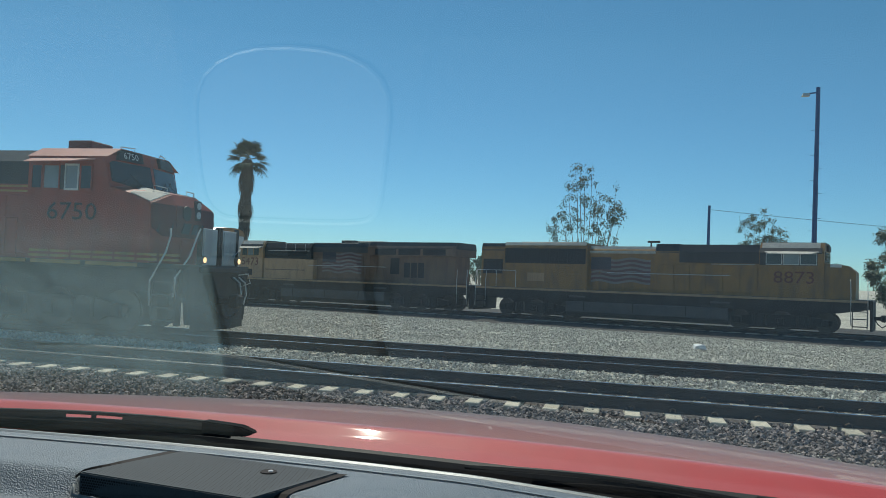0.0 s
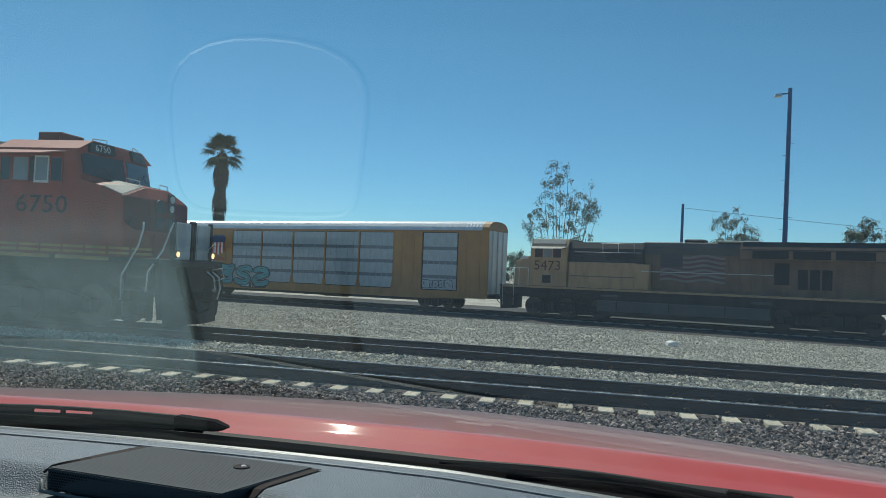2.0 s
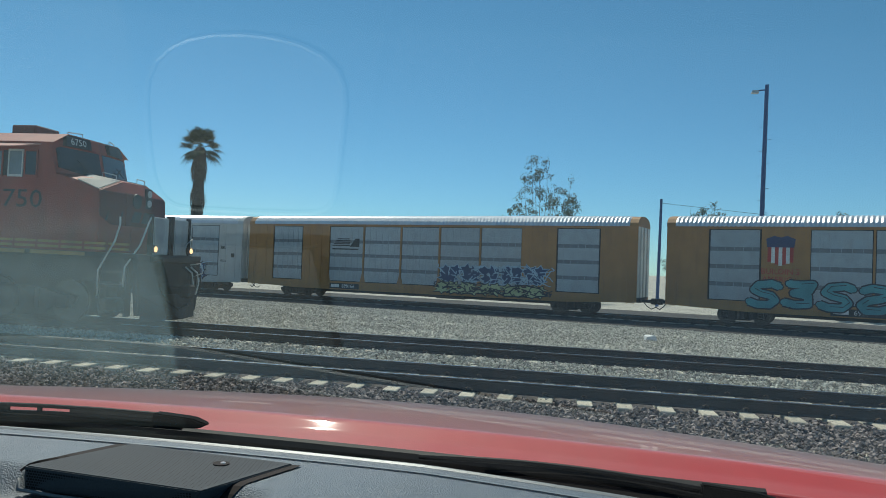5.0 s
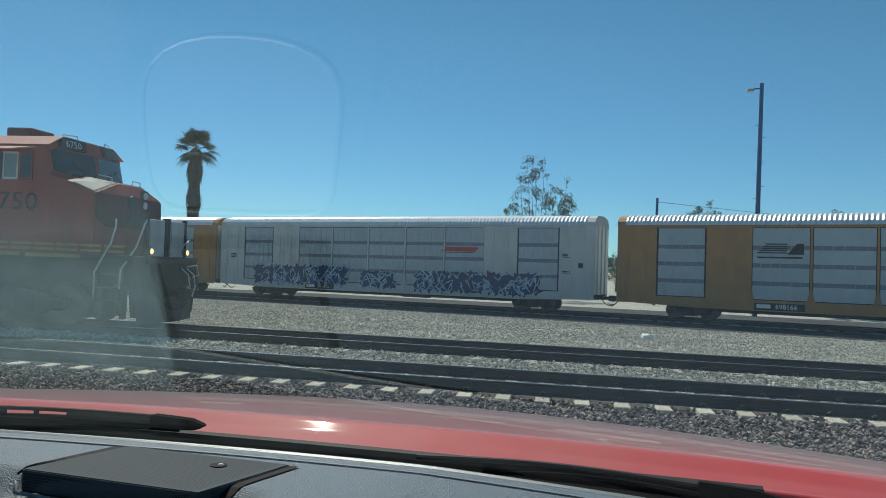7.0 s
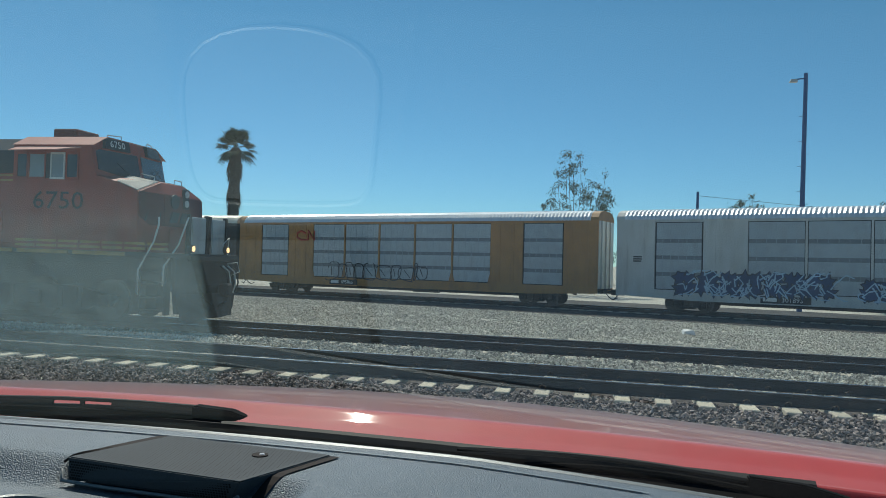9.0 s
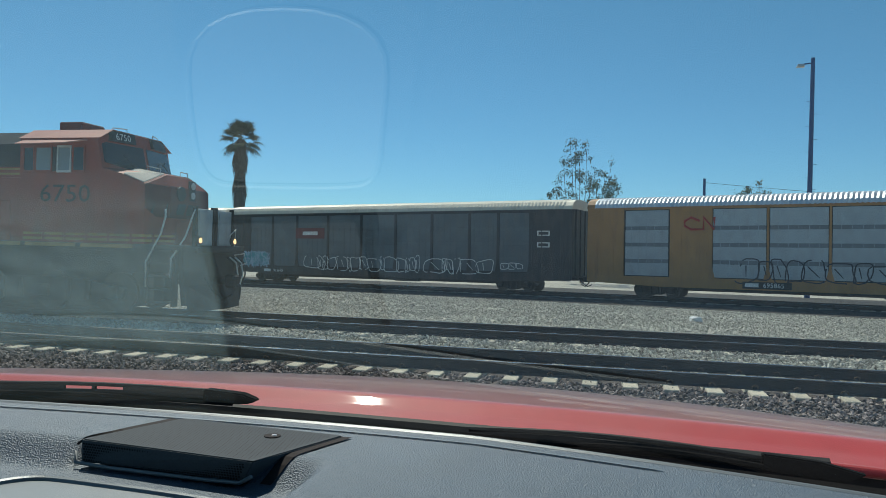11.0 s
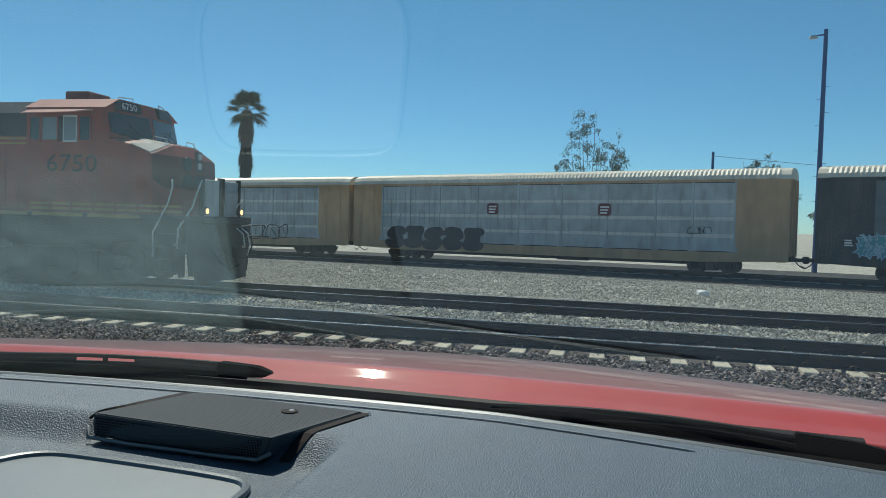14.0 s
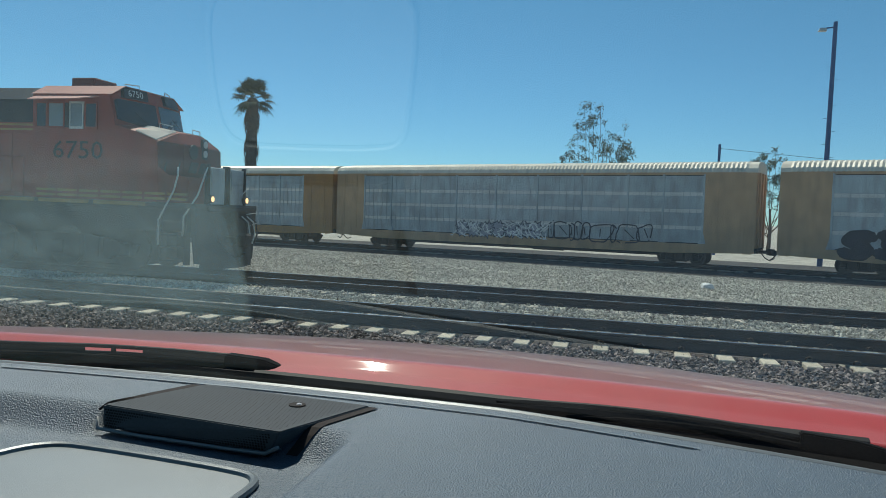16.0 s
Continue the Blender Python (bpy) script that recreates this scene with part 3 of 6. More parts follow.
WHEEL_CAR, WHEEL_LOCO = wheelset_mesh(0.42), wheelset_mesh(0.51)
turning = []


def truck(parent, x, axles, step, r, mesh):
    """A truck with its side frames; the wheelsets sit in the vehicle's own space."""
    half = step * (axles - 1) / 2
    s = Shape()
    for y in (-1.02, 1.02):
        s.prism([(x - half - 0.35, r + 0.12), (x - half - 0.25, r - 0.16), (x - half + 0.3, r - 0.16), (x - half + 0.5, r - 0.26), (x + half - 0.5, r - 0.26), (x + half - 0.3, r - 0.16),
                 (x + half + 0.25, r - 0.16), (x + half + 0.35, r + 0.12), (x + half * 0.5, r + 0.34), (x - half * 0.5, r + 0.34)], "y", y - 0.06, y + 0.06)
        for k in range(axles):
            ax = x - half + k * step
            s.box(ax - 0.16, ax + 0.16, y - 0.13, y + 0.1, r - 0.17, r + 0.17, 0.03)
            if k < axles - 1:
                for q in (0.36, 0.64):
                    s.tube([(ax + step * q, y - 0.02, r - 0.2), (ax + step * q, y - 0.02, r + 0.3)], 0.1, 8)
    s.box(x - 0.25, x + 0.25, -1.0, 1.0, r - 0.1, r + 0.35)
    if axles == 3:
        s.box(x - half - 0.3, x + half + 0.3, -0.7, 0.7, r - 0.38, r + 0.7)
    part("truck_frame", s, M["under"], parent)
    for k in range(axles):
        w = part("wheelset", mesh, None, parent)
        turning.append((w, x - half + k * step, r))


def coupler(parent, x, d):
    s = Shape()
    s.box(min(x, x + d * 0.55), max(x, x + d * 0.55), -0.09, 0.09, 0.76, 0.94, 0.02)
    s.box(min(x + d * 0.5, x + d * 0.82), max(x + d * 0.5, x + d * 0.82), -0.17, 0.14, 0.68, 1.02, 0.05)
    part("coupler", s, M["under"], parent)
    h = Shape()
    h.tube([(x + d * 0.1, -0.5, 0.95), (x + d * 0.35, -0.45, 0.6), (x + d * 0.6, -0.35, 0.42), (x + d * 0.85, -0.3, 0.55)], 0.03, 6)
    part("air_hose", h, M["rubber"], parent)


def stroke(s, a, b, y, w0, w1):
    """A flat tapered line on a wagon side, between two points (x, z)."""
    dx, dz = b[0] - a[0], b[1] - a[1]
    n = math.hypot(dx, dz) or 1.0
    ox, oz = -dz / n, dx / n
    s.poly([(a[0] + ox * w0, y, a[1] + oz * w0), (b[0] + ox * w1, y, b[1] + oz * w1), (b[0] - ox * w1, y, b[1] - oz * w1), (a[0] - ox * w0, y, a[1] - oz * w0)])


def spray(name, x0, x1, z0, z1, y, fill, edge, parent, seed, label, letters=None, light=None):
    """A sprayed piece: spiky overlapping shapes with an outline and light inner lines; nothing to read."""
    n = letters or max(3, int((x1 - x0) / 0.8))
    w, h = (x1 - x0) / n, z1 - z0
    for layer, (material, grow) in enumerate(((edge, 0.07), (fill, 0.0))):
        s, q = Shape(), random.Random(seed)
        for i in range(n):
            cx, cz = x0 + w * (i + 0.5), (z0 + z1) / 2 + q.uniform(-0.05, 0.05) * h
            for j in range(4):
                bx, bz = cx + (j % 2 - 0.5) * 0.42 * w + q.uniform(-0.1, 0.1) * w, cz + (j // 2 - 0.5) * 0.42 * h
                pts, a0, k2 = [], q.uniform(0, 1), 12
                for k in range(k2):
                    a = a0 + 2 * math.pi * k / k2
                    rr = q.uniform(0.62, 0.95) if k % 2 else q.uniform(0.30, 0.5)
                    pts.append((bx + math.cos(a) * (rr * w * 0.48 + grow), y - 0.004 * layer - 0.0005 * (i * 4 + j) / n, max(0.66, bz + math.sin(a) * (rr * h * 0.42 + grow))))
                s.poly(pts)
        part(name if layer else name + "_outline", s, material, parent, label if layer else "")
    s, r = Shape(), random.Random(seed + 1)
    for i in range(n * 8):
        a = (r.uniform(x0, x1), r.uniform(z0 + 0.12 * h, z1 - 0.12 * h))
        for k in range(3):
            b = (a[0] + r.uniform(-0.35, 0.45) * w, min(z1, max(z0, a[1] + r.uniform(-0.4, 0.4) * h)))
            stroke(s, a, b, y - 0.008 - 0.0004 * k, 0.040, 0.020)
            a = b
    part(name + "_lines", s, light or edge, parent)


def bold_piece(name, x0, x1, z0, z1, y, fill, edge, parent, seed, label, n, width):
    """Fat rounded shapes in a row, sprayed with an outline; nothing to read."""
    q, w, h = random.Random(seed), (x1 - x0) / n, z1 - z0
    shapes = []
    for i in range(n):
        cx, m = x0 + w * (i + 0.5), 1 if i % 2 == 0 else -1
        a, b = 0.40 * w, 0.5 * h - width * 0.5
        cz, lean = (z0 + z1) / 2 + q.uniform(-0.05, 0.05) * h, q.uniform(0.0, 0.12) * w
        base = [(0.95, 0.75), (0.35, 1.0), (-0.6, 0.85), (-0.85, 0.4), (-0.3, 0.1), (0.5, -0.1), (0.85, -0.5), (0.5, -0.95), (-0.4, -0.95), (-1.05, -0.7)]
        if i % 3 == 1:
            base = [(0.95, 0.95), (0.1, 0.85), (-0.75, 0.95), (-0.55, 0.3), (0.45, 0.1), (-0.55, -0.1), (-0.7, -0.85), (0.2, -0.95), (1.05, -0.75)]
        shapes.append([(cx + m * u * a + lean * v, cz + v * b) for u, v in base])
    for layer, (material, half) in enumerate(((edge, width / 2 + 0.07), (fill, width / 2))):
        s, k2 = Shape(), 0
        for pts in shapes:
            for i, p in enumerate(pts):
                r = half * (0.75 if i in (0, len(pts) - 1) else 1.0)
                k2 += 1
                s.poly([(p[0] + math.cos(k * 0.6283) * r, y - 0.005 * layer - 0.0001 * (k2 % 30), p[1] + math.sin(k * 0.6283) * r) for k in range(10)])
                if i:
                    stroke(s, pts[i - 1], p, y - 0.005 * layer - 0.00005 - 0.0001 * (k2 % 30), half, half)
        part(name if layer else name + "_outline", s, material, parent, label if layer else "")
    s = Shape()
    for pts in shapes:
        for a, b in zip(pts[1:-2], pts[2:-1]):
            if q.random() < 0.6:
                stroke(s, (a[0] + 0.06, a[1] + 0.06), (b[0] + 0.06, b[1] + 0.06), y - 0.0095, 0.02, 0.012)
    part(name + "_lines", s, edge, parent)


def scrawl(name, x0, x1, z0, z1, y, material, parent, seed, label, width=0.035):
    """Thin sprayed outlines of tall rounded shapes."""
    r, s = random.Random(seed), Shape()
    h, x, k2 = z1 - z0, x0, 0
    while x < x1 - 0.25:
        w = r.choice((0.32, 0.5, 0.75, 1.1, 1.4)) * min(1.0, h)
        cz, hh = (z0 + z1) / 2 + r.uniform(-0.05, 0.05) * h, h * r.uniform(0.36, 0.5)
        m, f1, f2, lean = 18, r.uniform(0, 6.28), r.uniform(0, 6.28), r.uniform(-0.25, 0.25)
        pts = []
        for k in range(m):
            g = 6.2832 * k / m
            c, v = math.cos(g), math.sin(g)
            e = 1.0 + 0.14 * math.sin(2 * g + f1) + 0.10 * math.sin(3 * g + f2)
            pts.append((x + w / 2 + math.copysign(abs(c) ** 0.6, c) * w * 0.5 * e + lean * v * hh, cz + math.copysign(abs(v) ** 0.6, v) * hh * min(e, 1.08)))
        for a, b in zip(pts, pts[1:] + pts[:1]):
            if r.random() < 0.9:
                stroke(s, a, b, y - 0.0006 * (k2 % 11), width / 2, width / 2)
                k2 += 1
        if r.random() < 0.8:
            stroke(s, (x + w * r.uniform(0.2, 0.5), cz + hh * 0.5), (x + w * r.uniform(0.4, 0.8), cz - hh * 0.5), y - 0.007, width / 2, width / 3)
        x += w * 0.92
    part(name, s, material, parent, label)


MID = [-6.9, -4.1, -1.25, 1.55, 4.35, 7.1]


def autorack(label, frame_mat, panel_mat, roof_mat, style="panel"):
    """A covered auto carrier: sill, posts, screen panels, corrugated roof, end doors, trucks."""
    car = thing("autorack_wagon", label, "rail wagon", "wagons of the moving freight train")
    W, HL = 1.52, 13.88
    # closed near-black box: the unlit inside is put into its colour
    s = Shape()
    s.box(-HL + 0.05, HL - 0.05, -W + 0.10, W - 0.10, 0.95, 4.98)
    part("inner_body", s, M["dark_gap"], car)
    for y in (-1, 1):
        s = Shape()
        a, b = sorted((y * (W - 0.09), y * W))
        s.prism([(-HL, 0.78), (-9.6, 0.62), (9.6, 0.62), (HL, 0.78), (HL, 1.16), (-HL, 1.16)], "y", a, b)
        part("side_sill", s, frame_mat, car)
        s = Shape()
        s.box(-HL, HL, a, b, 4.86, 5.03)
        part("top_rail", s, frame_mat, car)
        for x0, x1 in ((-HL, -11.45), (11.25, HL)) if style != "panel" else ((-HL, -11.7), (-9.1, -6.9), (7.1, 9.2), (11.8, HL)):
            s = Shape()
            s.box(x0 + 0.002, x1 - 0.002, a, b, 1.16, 4.86)
            for k in (0.28, 0.72):
                xx = x0 + (x1 - x0) * k
                s.box(xx - 0.03, xx + 0.03, a - 0.022 if y < 0 else b, a if y < 0 else b + 0.022, 1.16, 4.86)
            part("side_sheet", s, frame_mat, car)
        ends = ((-11.7, -9.1), (9.2, 11.8))
        cols = MID if style == "panel" else [-11.45, -9.2, *MID, 9.1, 11.25]
        for x0, x1 in [*(ends if style == "panel" else ()), *zip(cols, cols[1:])]:
            s, band = Shape(), Shape()
            n, gap = 4, 0.052 if style == "screen" else 0.09
            for k in range(n):
                z0, z1 = 1.20 + 3.64 * k / n, 1.20 + 3.64 * (k + 1) / n
                c, d = sorted((y * (W - 0.075), y * (W - 0.03)))
                s.box(x0 + gap, x1 - gap, c, d, z0 + 0.01, z1 - (0.20 if k < n - 1 else 0.02))
                if k < n - 1:
                    c, d = sorted((y * (W - 0.085), y * (W - 0.05)))
                    band.box(x0 + gap, x1 - gap, c, d, z1 - 0.195, z1 + 0.005)
            for q in range(1, 6):
                xx = x0 + (x1 - x0) * q / 6
                c, d = sorted((y * (W - 0.05), y * (W - 0.018)))
                s.box(xx - 0.008, xx + 0.008, c, d, 1.22, 4.82)
            pn = part("screen_panel", s, panel_mat, car)
            # screen style: pale reflections put into the band colour; otherwise decks behind
            part("deck_band", band, {"dark": panel_mat, "screen": M["silver"], "panel": M["galv_band"]}[style], pn)
        for x in cols:
            s = Shape()
            c, d = sorted((y * (W - 0.12), y * (W + 0.012)))
            wd = 0.09 if style == "dark" else 0.05
            s.box(x - wd, x + wd, c, d, 1.17, 4.9)
            s.prism([(x - 0.2, 1.17), (x + 0.2, 1.17), (x + wd, 1.75), (x - wd, 1.75)], "y", c, d)
            part("side_post", s, panel_mat if style == "screen" else frame_mat, car)
    # corrugated roof
    prof = [(-1.56, 4.98), (-1.50, 5.20), (-1.30, 5.42), (-0.95, 5.55), (-0.4, 5.62), (0.4, 5.62), (0.95, 5.55), (1.30, 5.42), (1.50, 5.20), (1.56, 4.98)]
    verts, faces, n = [], [], 118
    for i in range(2 * n + 1):
        x = -HL + 0.45 + (2 * HL - 0.9) * i / (2 * n)
        up = 0.032 if i % 2 else 0.0
        verts += [(x, p * (1 + up * 0.4), z + up) for p, z in prof]
    for i in range(2 * n):
        for j in range(9):
            a = i * 10 + j
            faces.append((a, a + 1, a + 11, a + 10))
    part("corrugated_roof", raw("corrugated_roof", verts, faces, roof_mat), None, car)
    # end: capped roof, doors in folds
    for d in (-1, 1):
        s = Shape()
        a, b = sorted((d * (HL - 0.5), d * (HL + 0.02)))
        s.prism([(p, z) for p, z in prof], "x", a, b)
        part("end_cap", s, frame_mat if roof_mat is not M["roof_cream"] else roof_mat, car)
        s = Shape()
        for k in range(7):
            y0 = -1.44 + k * 0.412
            a, b = sorted((d * (HL - 0.05), d * (HL + (0.10 if k % 2 else 0.03))))
            s.box(a, b, y0 + 0.02, y0 + 0.39, 1.05, 5.0)
        part("end_door", s, M["silver"] if style == "panel" else frame_mat, car)
        s = Shape()
        a = d * (HL - 0.12)
        s.tube([(a, -W - 0.05, 0.7), (a, -W - 0.05, 2.2)], 0.02, 5)
        s.tube([(a - d * 0.4, -W - 0.05, 0.7), (a - d * 0.4, -W - 0.05, 2.2)], 0.02, 5)
        for k in range(4):
            s.tube([(a, -W - 0.05, 0.75 + 0.38 * k), (a - d * 0.4, -W - 0.05, 0.75 + 0.38 * k)], 0.015, 5)
        part("ladder", s, frame_mat, car)
        truck(car, d * 10.0, 2, 1.75, 0.42, WHEEL_CAR)
        coupler(car, d * HL, d)
    s = Shape()
    s.box(-HL, HL, -0.4, 0.4, 0.75, 1.0)
    s.box(-8.6, 8.6, -1.35, 1.35, 0.60, 0.95)
    s.box(-8.6, 8.6, -0.5, 0.5, 0.42, 0.62)
    s.box(-2.5, -0.5, -0.9, -0.2, 0.45, 0.75, 0.04)
    s.tube([(1, -0.6, 0.55), (3, -0.6, 0.55)], 0.18, 10)
    part("underframe", s, M["under"], car)
    return car


def steps(parent, x, y, z0, z1, n, width, material):
    s = Shape()
    for k in range(n):
        z = z0 + (z1 - z0) * k / (n - 1)
        s.box(x - width / 2, x + width / 2, y, y + 0.24, z - 0.02, z + 0.02)
    s.box(x - width / 2 - 0.03, x - width / 2, y + 0.05, y + 0.3, z0 - 0.1, z1)
    s.box(x + width / 2, x + width / 2 + 0.03, y + 0.05, y + 0.3, z0 - 0.1, z1)
    part("steps", s, material, parent)


def handrail(parent, pts, material, r=0.018):
    s = Shape()
    s.tube(pts, r, 6)
    part("handrail", s, material, parent, smooth=True)


def walkway_rails(parent, x0, x1, y, z, n, material):
    s = Shape()
    s.tube([(x0, y, z + 1.02), (x1, y, z + 1.02)], 0.017, 5)
    for k in range(n + 1):
        x = x0 + (x1 - x0) * k / n
        s.tube([(x, y, z), (x, y, z + 1.02)], 0.017, 5)
    part("handrail", s, material, parent)


def up_locomotive(kind):
    """A yellow and grey road locomotive; kind a: tall square radiators behind, kind b: a large winged radiator and a long body."""
    a = kind == "a"
    body, grey = M["armour" if a else "armour_faded"], M["black"]
    lo = thing("diesel_locomotive", "dusty yellow and dark grey diesel locomotive pulling the freight train" if a else "faded yellow diesel locomotive with a waving flag panel and sloped cab",
               "locomotive", "locomotives of the moving freight train")
    L, E = (11.0, 11.0) if a else (10.5, 10.85)
    Wc = 1.5
    s = Shape()
    s.prism([(-E, 1.30), (-E + 1.5, 1.05), (E - 1.5, 1.05), (E, 1.30), (E, 1.66), (-E, 1.66)], "y", -1.48, 1.48)
    part("underframe", s, M["under"], lo)
    s = Shape()
    s.box(-E, E, -1.56, 1.56, 1.66, 1.74)
    part("walkway", s, M["black"], lo)
    s = Shape()
    s.box(-E + 0.2, E - 0.2, -1.575, -1.56, 1.60, 1.72)
    part("sill_stripe", s, M["armour_faded"], lo)
    s = Shape()
    s.prism([(-1.5, 1.02), (-1.5, 0.46), (-1.25, 0.18), (1.25, 0.18), (1.5, 0.46), (1.5, 1.02), (1.42, 1.16), (-1.42, 1.16)], "x", -4.7, 4.4)
    part("fuel_tank", s, M["tank"], lo)
    for k in range(3):
        s = Shape()
        s.box(-3.6 + k * 2.9, -3.54 + k * 2.9, -1.51, -1.49, 0.55, 1.05)
        part("tank_strap", s, M["under"], lo)
    for d in (-1, 1):
        s = Shape()
        s.tube([(d * 4.0 - 0.5, -1.36, 1.32), (d * 4.0 + 0.5, -1.36, 1.32)], 0.14, 10)
        part("air_reservoir", s, M["tank"], lo)
    for d in (-1, 1):
        truck(lo, d * 6.9, 3, 2.05, 0.51, WHEEL_LOCO)
        coupler(lo, d * (E - 0.1), d * 0.75)
        s = Shape()
        s.prism([(-1.4, 0.25), (1.4, 0.25), (1.5, 1.3), (-1.5, 1.3)], "x", *sorted((d * (E - 0.12), d * E)))
        part("pilot", s, M["under"], lo)
        steps(lo, d * (E - 0.55), -1.56, 0.45, 1.55, 4, 0.6, M["under"])
        for q in (0.2, 0.92):
            handrail(lo, [(d * (E - q), -1.56, 0.5), (d * (E - q), -1.58, 2.0), (d * (E - q - 0.02), -1.5, 2.72)], M["silver"])
    cab_x0, cab_x1 = (L - 5.1, L - 2.1) if a else (-L + 1.6, -L + 3.9)
    # long hood
    if a:
        x0 = -L + 0.45
        s = Shape()
        s.prism([(-1.02, 1.74), (1.02, 1.74), (1.02, 4.05), (0.85, 4.28), (-0.85, 4.28), (-1.02, 4.05)], "x", x0 + 6.8, cab_x0 - 5.3)
        s.prism([(-1.45, 1.74), (1.45, 1.74), (1.45, 4.1), (1.3, 4.45), (-1.3, 4.45), (-1.45, 4.1)], "x", x0 + 1.7, x0 + 7.1)
        s.prism([(-1.3, 1.74), (1.3, 1.74), (1.3, 4.1), (1.15, 4.42), (-1.15, 4.42), (-1.3, 4.1)], "x", x0, x0 + 1.7)
        s.prism([(-1.30, 1.74), (1.30, 1.74), (1.30, 4.0), (1.1, 4.38), (-1.1, 4.38), (-1.30, 4.0)], "x", cab_x0 - 5.4, cab_x0 - 0.0)
        part("long_hood", s, body, lo)
        s = Shape()
        s.box(x0 + 1.75, x0 + 7.0, -1.47, -1.44, 3.22, 4.12)
        for k in range(9):
            s.box(x0 + 1.8 + k * 0.58, x0 + 1.83 + k * 0.58, -1.49, -1.47, 3.24, 4.10)
        part("radiator_screen", s, M["dark_gap"], lo)
        # pale strip; the sun on the radiator lip is in its colour
        s = Shape()
        s.prism([(-1.40, 4.33), (-1.30, 4.50), (-1.26, 4.46), (-1.36, 4.29)], "x", x0 + 1.7, x0 + 7.0)
        part("radiator_lip", s, M["pale_sunlit_paint"], lo, "pale sunlit radiator edge")
        s = Shape()
        s.prism([(-1.1, 4.42), (1.1, 4.42), (0.9, 4.55), (-0.9, 4.55)], "x", x0 + 2.6, x0 + 6.2)
        part("fan_housing", s, grey, lo)
        s = Shape()
        s.prism([(-1.32, 3.42), (1.32, 3.42), (1.32, 4.02), (1.12, 4.41), (-1.12, 4.41), (-1.32, 4.02)], "x", cab_x0 - 4.1, cab_x0 - 0.02)
        part("dark_roof", s, grey, lo)
        s = Shape()
        s.prism([(-1.315, 3.95), (1.315, 3.95), (1.12, 4.44), (-1.12, 4.44)], "x", cab_x0 - 5.42, cab_x0 - 4.12)
        part("hatch_roof", s, grey, lo)
        s = Shape()
        s.prism([(-1.32, 3.98), (1.32, 3.98), (1.17, 4.44), (-1.17, 4.44)], "x", x0 - 0.02, x0 + 1.69)
        part("tail_roof", s, grey, lo)
        for k in range(6):
            s = Shape()
            xx = cab_x0 - 5.2 + k * 0.86
            s.box(xx, xx + 0.80, -1.335, -1.30, 1.9, 3.30, 0.012)
            s.box(xx + 0.06, xx + 0.12, -1.35, -1.33, 2.5, 2.65)
            part("engine_door", s, body, lo)
        s = Shape()
        s.box(x0 + 3.3, x0 + 4.4, -1.47, -1.45, 2.15, 2.65)
        for k in range(7):
            s.box(x0 + 3.36 + k * 0.15, x0 + 3.42 + k * 0.15, -1.49, -1.46, 2.2, 2.6)
        part("louvre_panel", s, M["armour_faded"], lo)
        handrail(lo, [(cab_x0 - 2.4, -1.40, 3.36), (cab_x0 - 0.2, -1.40, 3.36)], M["silver"], 0.02)
        s = Shape()
        s.prism([(-1.06, 3.95), (-0.86, 4.30), (-0.86, 4.22), (-1.03, 3.88)], "x", x0 + 7.1, cab_x0 - 5.4)
        part("roof_edge", s, M["pale_sunlit_paint"], lo)
        s = Shape()
        s.box(x0 + 1.72, x0 + 7.05, -1.458, -1.44, 2.75, 3.18)
        part("engine_room_door", s, body, lo)
        for k in range(7):
            s = Shape()
            xx = x0 + 7.15 + k * 0.5
            s.box(xx + 0.02, xx + 0.48, -1.045, -1.01, 1.85, 3.75, 0.01)
            s.box(xx + 0.06, xx + 0.10, -1.07, -1.04, 2.7, 2.85)
            part("engine_door", s, body, lo)
        flag_x0, flag_x1, flag_y, flag_z0, flag_z1 = x0 + 7.2, x0 + 10.7, -1.055, 2.2, 3.6
        s = Shape()
        s.box(x0 + 0.15, x0 + 1.5, -1.33, -1.29, 2.55, 3.45)
        part("equipment_grille", s, M["dark_gap"], lo)
        s = Shape()
        s.tube([(8.2 - L + 2.7, -0.2, 4.30), (8.2 - L + 2.7, -0.2, 4.62)], 0.05, 6)
        s.tube([(8.0 - L + 2.7, -0.2, 4.6), (8.7 - L + 2.7, -0.2, 4.6)], 0.06, 8)
        part("horn", s, M["under"], lo)
    else:
        x1 = L - 1.0
        s = Shape()
        s.prism([(-1.02, 1.74), (1.02, 1.74), (1.02, 4.1), (0.9, 4.35), (-0.9, 4.35), (-1.02, 4.1)], "x", -L + 4.4, x1)
        s.prism([(-1.48, 3.55), (1.48, 3.55), (1.48, 4.1), (1.3, 4.42), (-1.3, 4.42), (-1.48, 4.1)], "x", x1 - 6.6, x1 + 0.25)
        part("long_hood", s, M["sooty"], lo, "soot-darkened long hood")
        s = Shape()
        s.prism([(-1.40, 1.74), (1.40, 1.74), (1.40, 3.2), (-1.40, 3.2)], "x", -L + 4.0, -L + 7.9)
        s.box(-L + 7.9, -L + 8.7, -1.46, 1.46, 1.74, 3.15, 0.03)
        part("electrical_cabinet", s, body, lo)
        s = Shape()
        s.prism([(-1.28, 3.2), (1.28, 3.2), (1.28, 4.0), (1.05, 4.36), (-1.05, 4.36), (-1.28, 4.0)], "x", -L + 3.9, -L + 8.3)
        part("dark_hood", s, grey, lo)
        s = Shape()
        s.prism([(-1.05, 3.72), (1.05, 3.72), (1.05, 4.1), (0.92, 4.37), (-0.92, 4.37), (-1.05, 4.1)], "x", -L + 8.3, x1 - 6.7)
        part("dark_hood", s, M["tank"], lo)
        s = Shape()
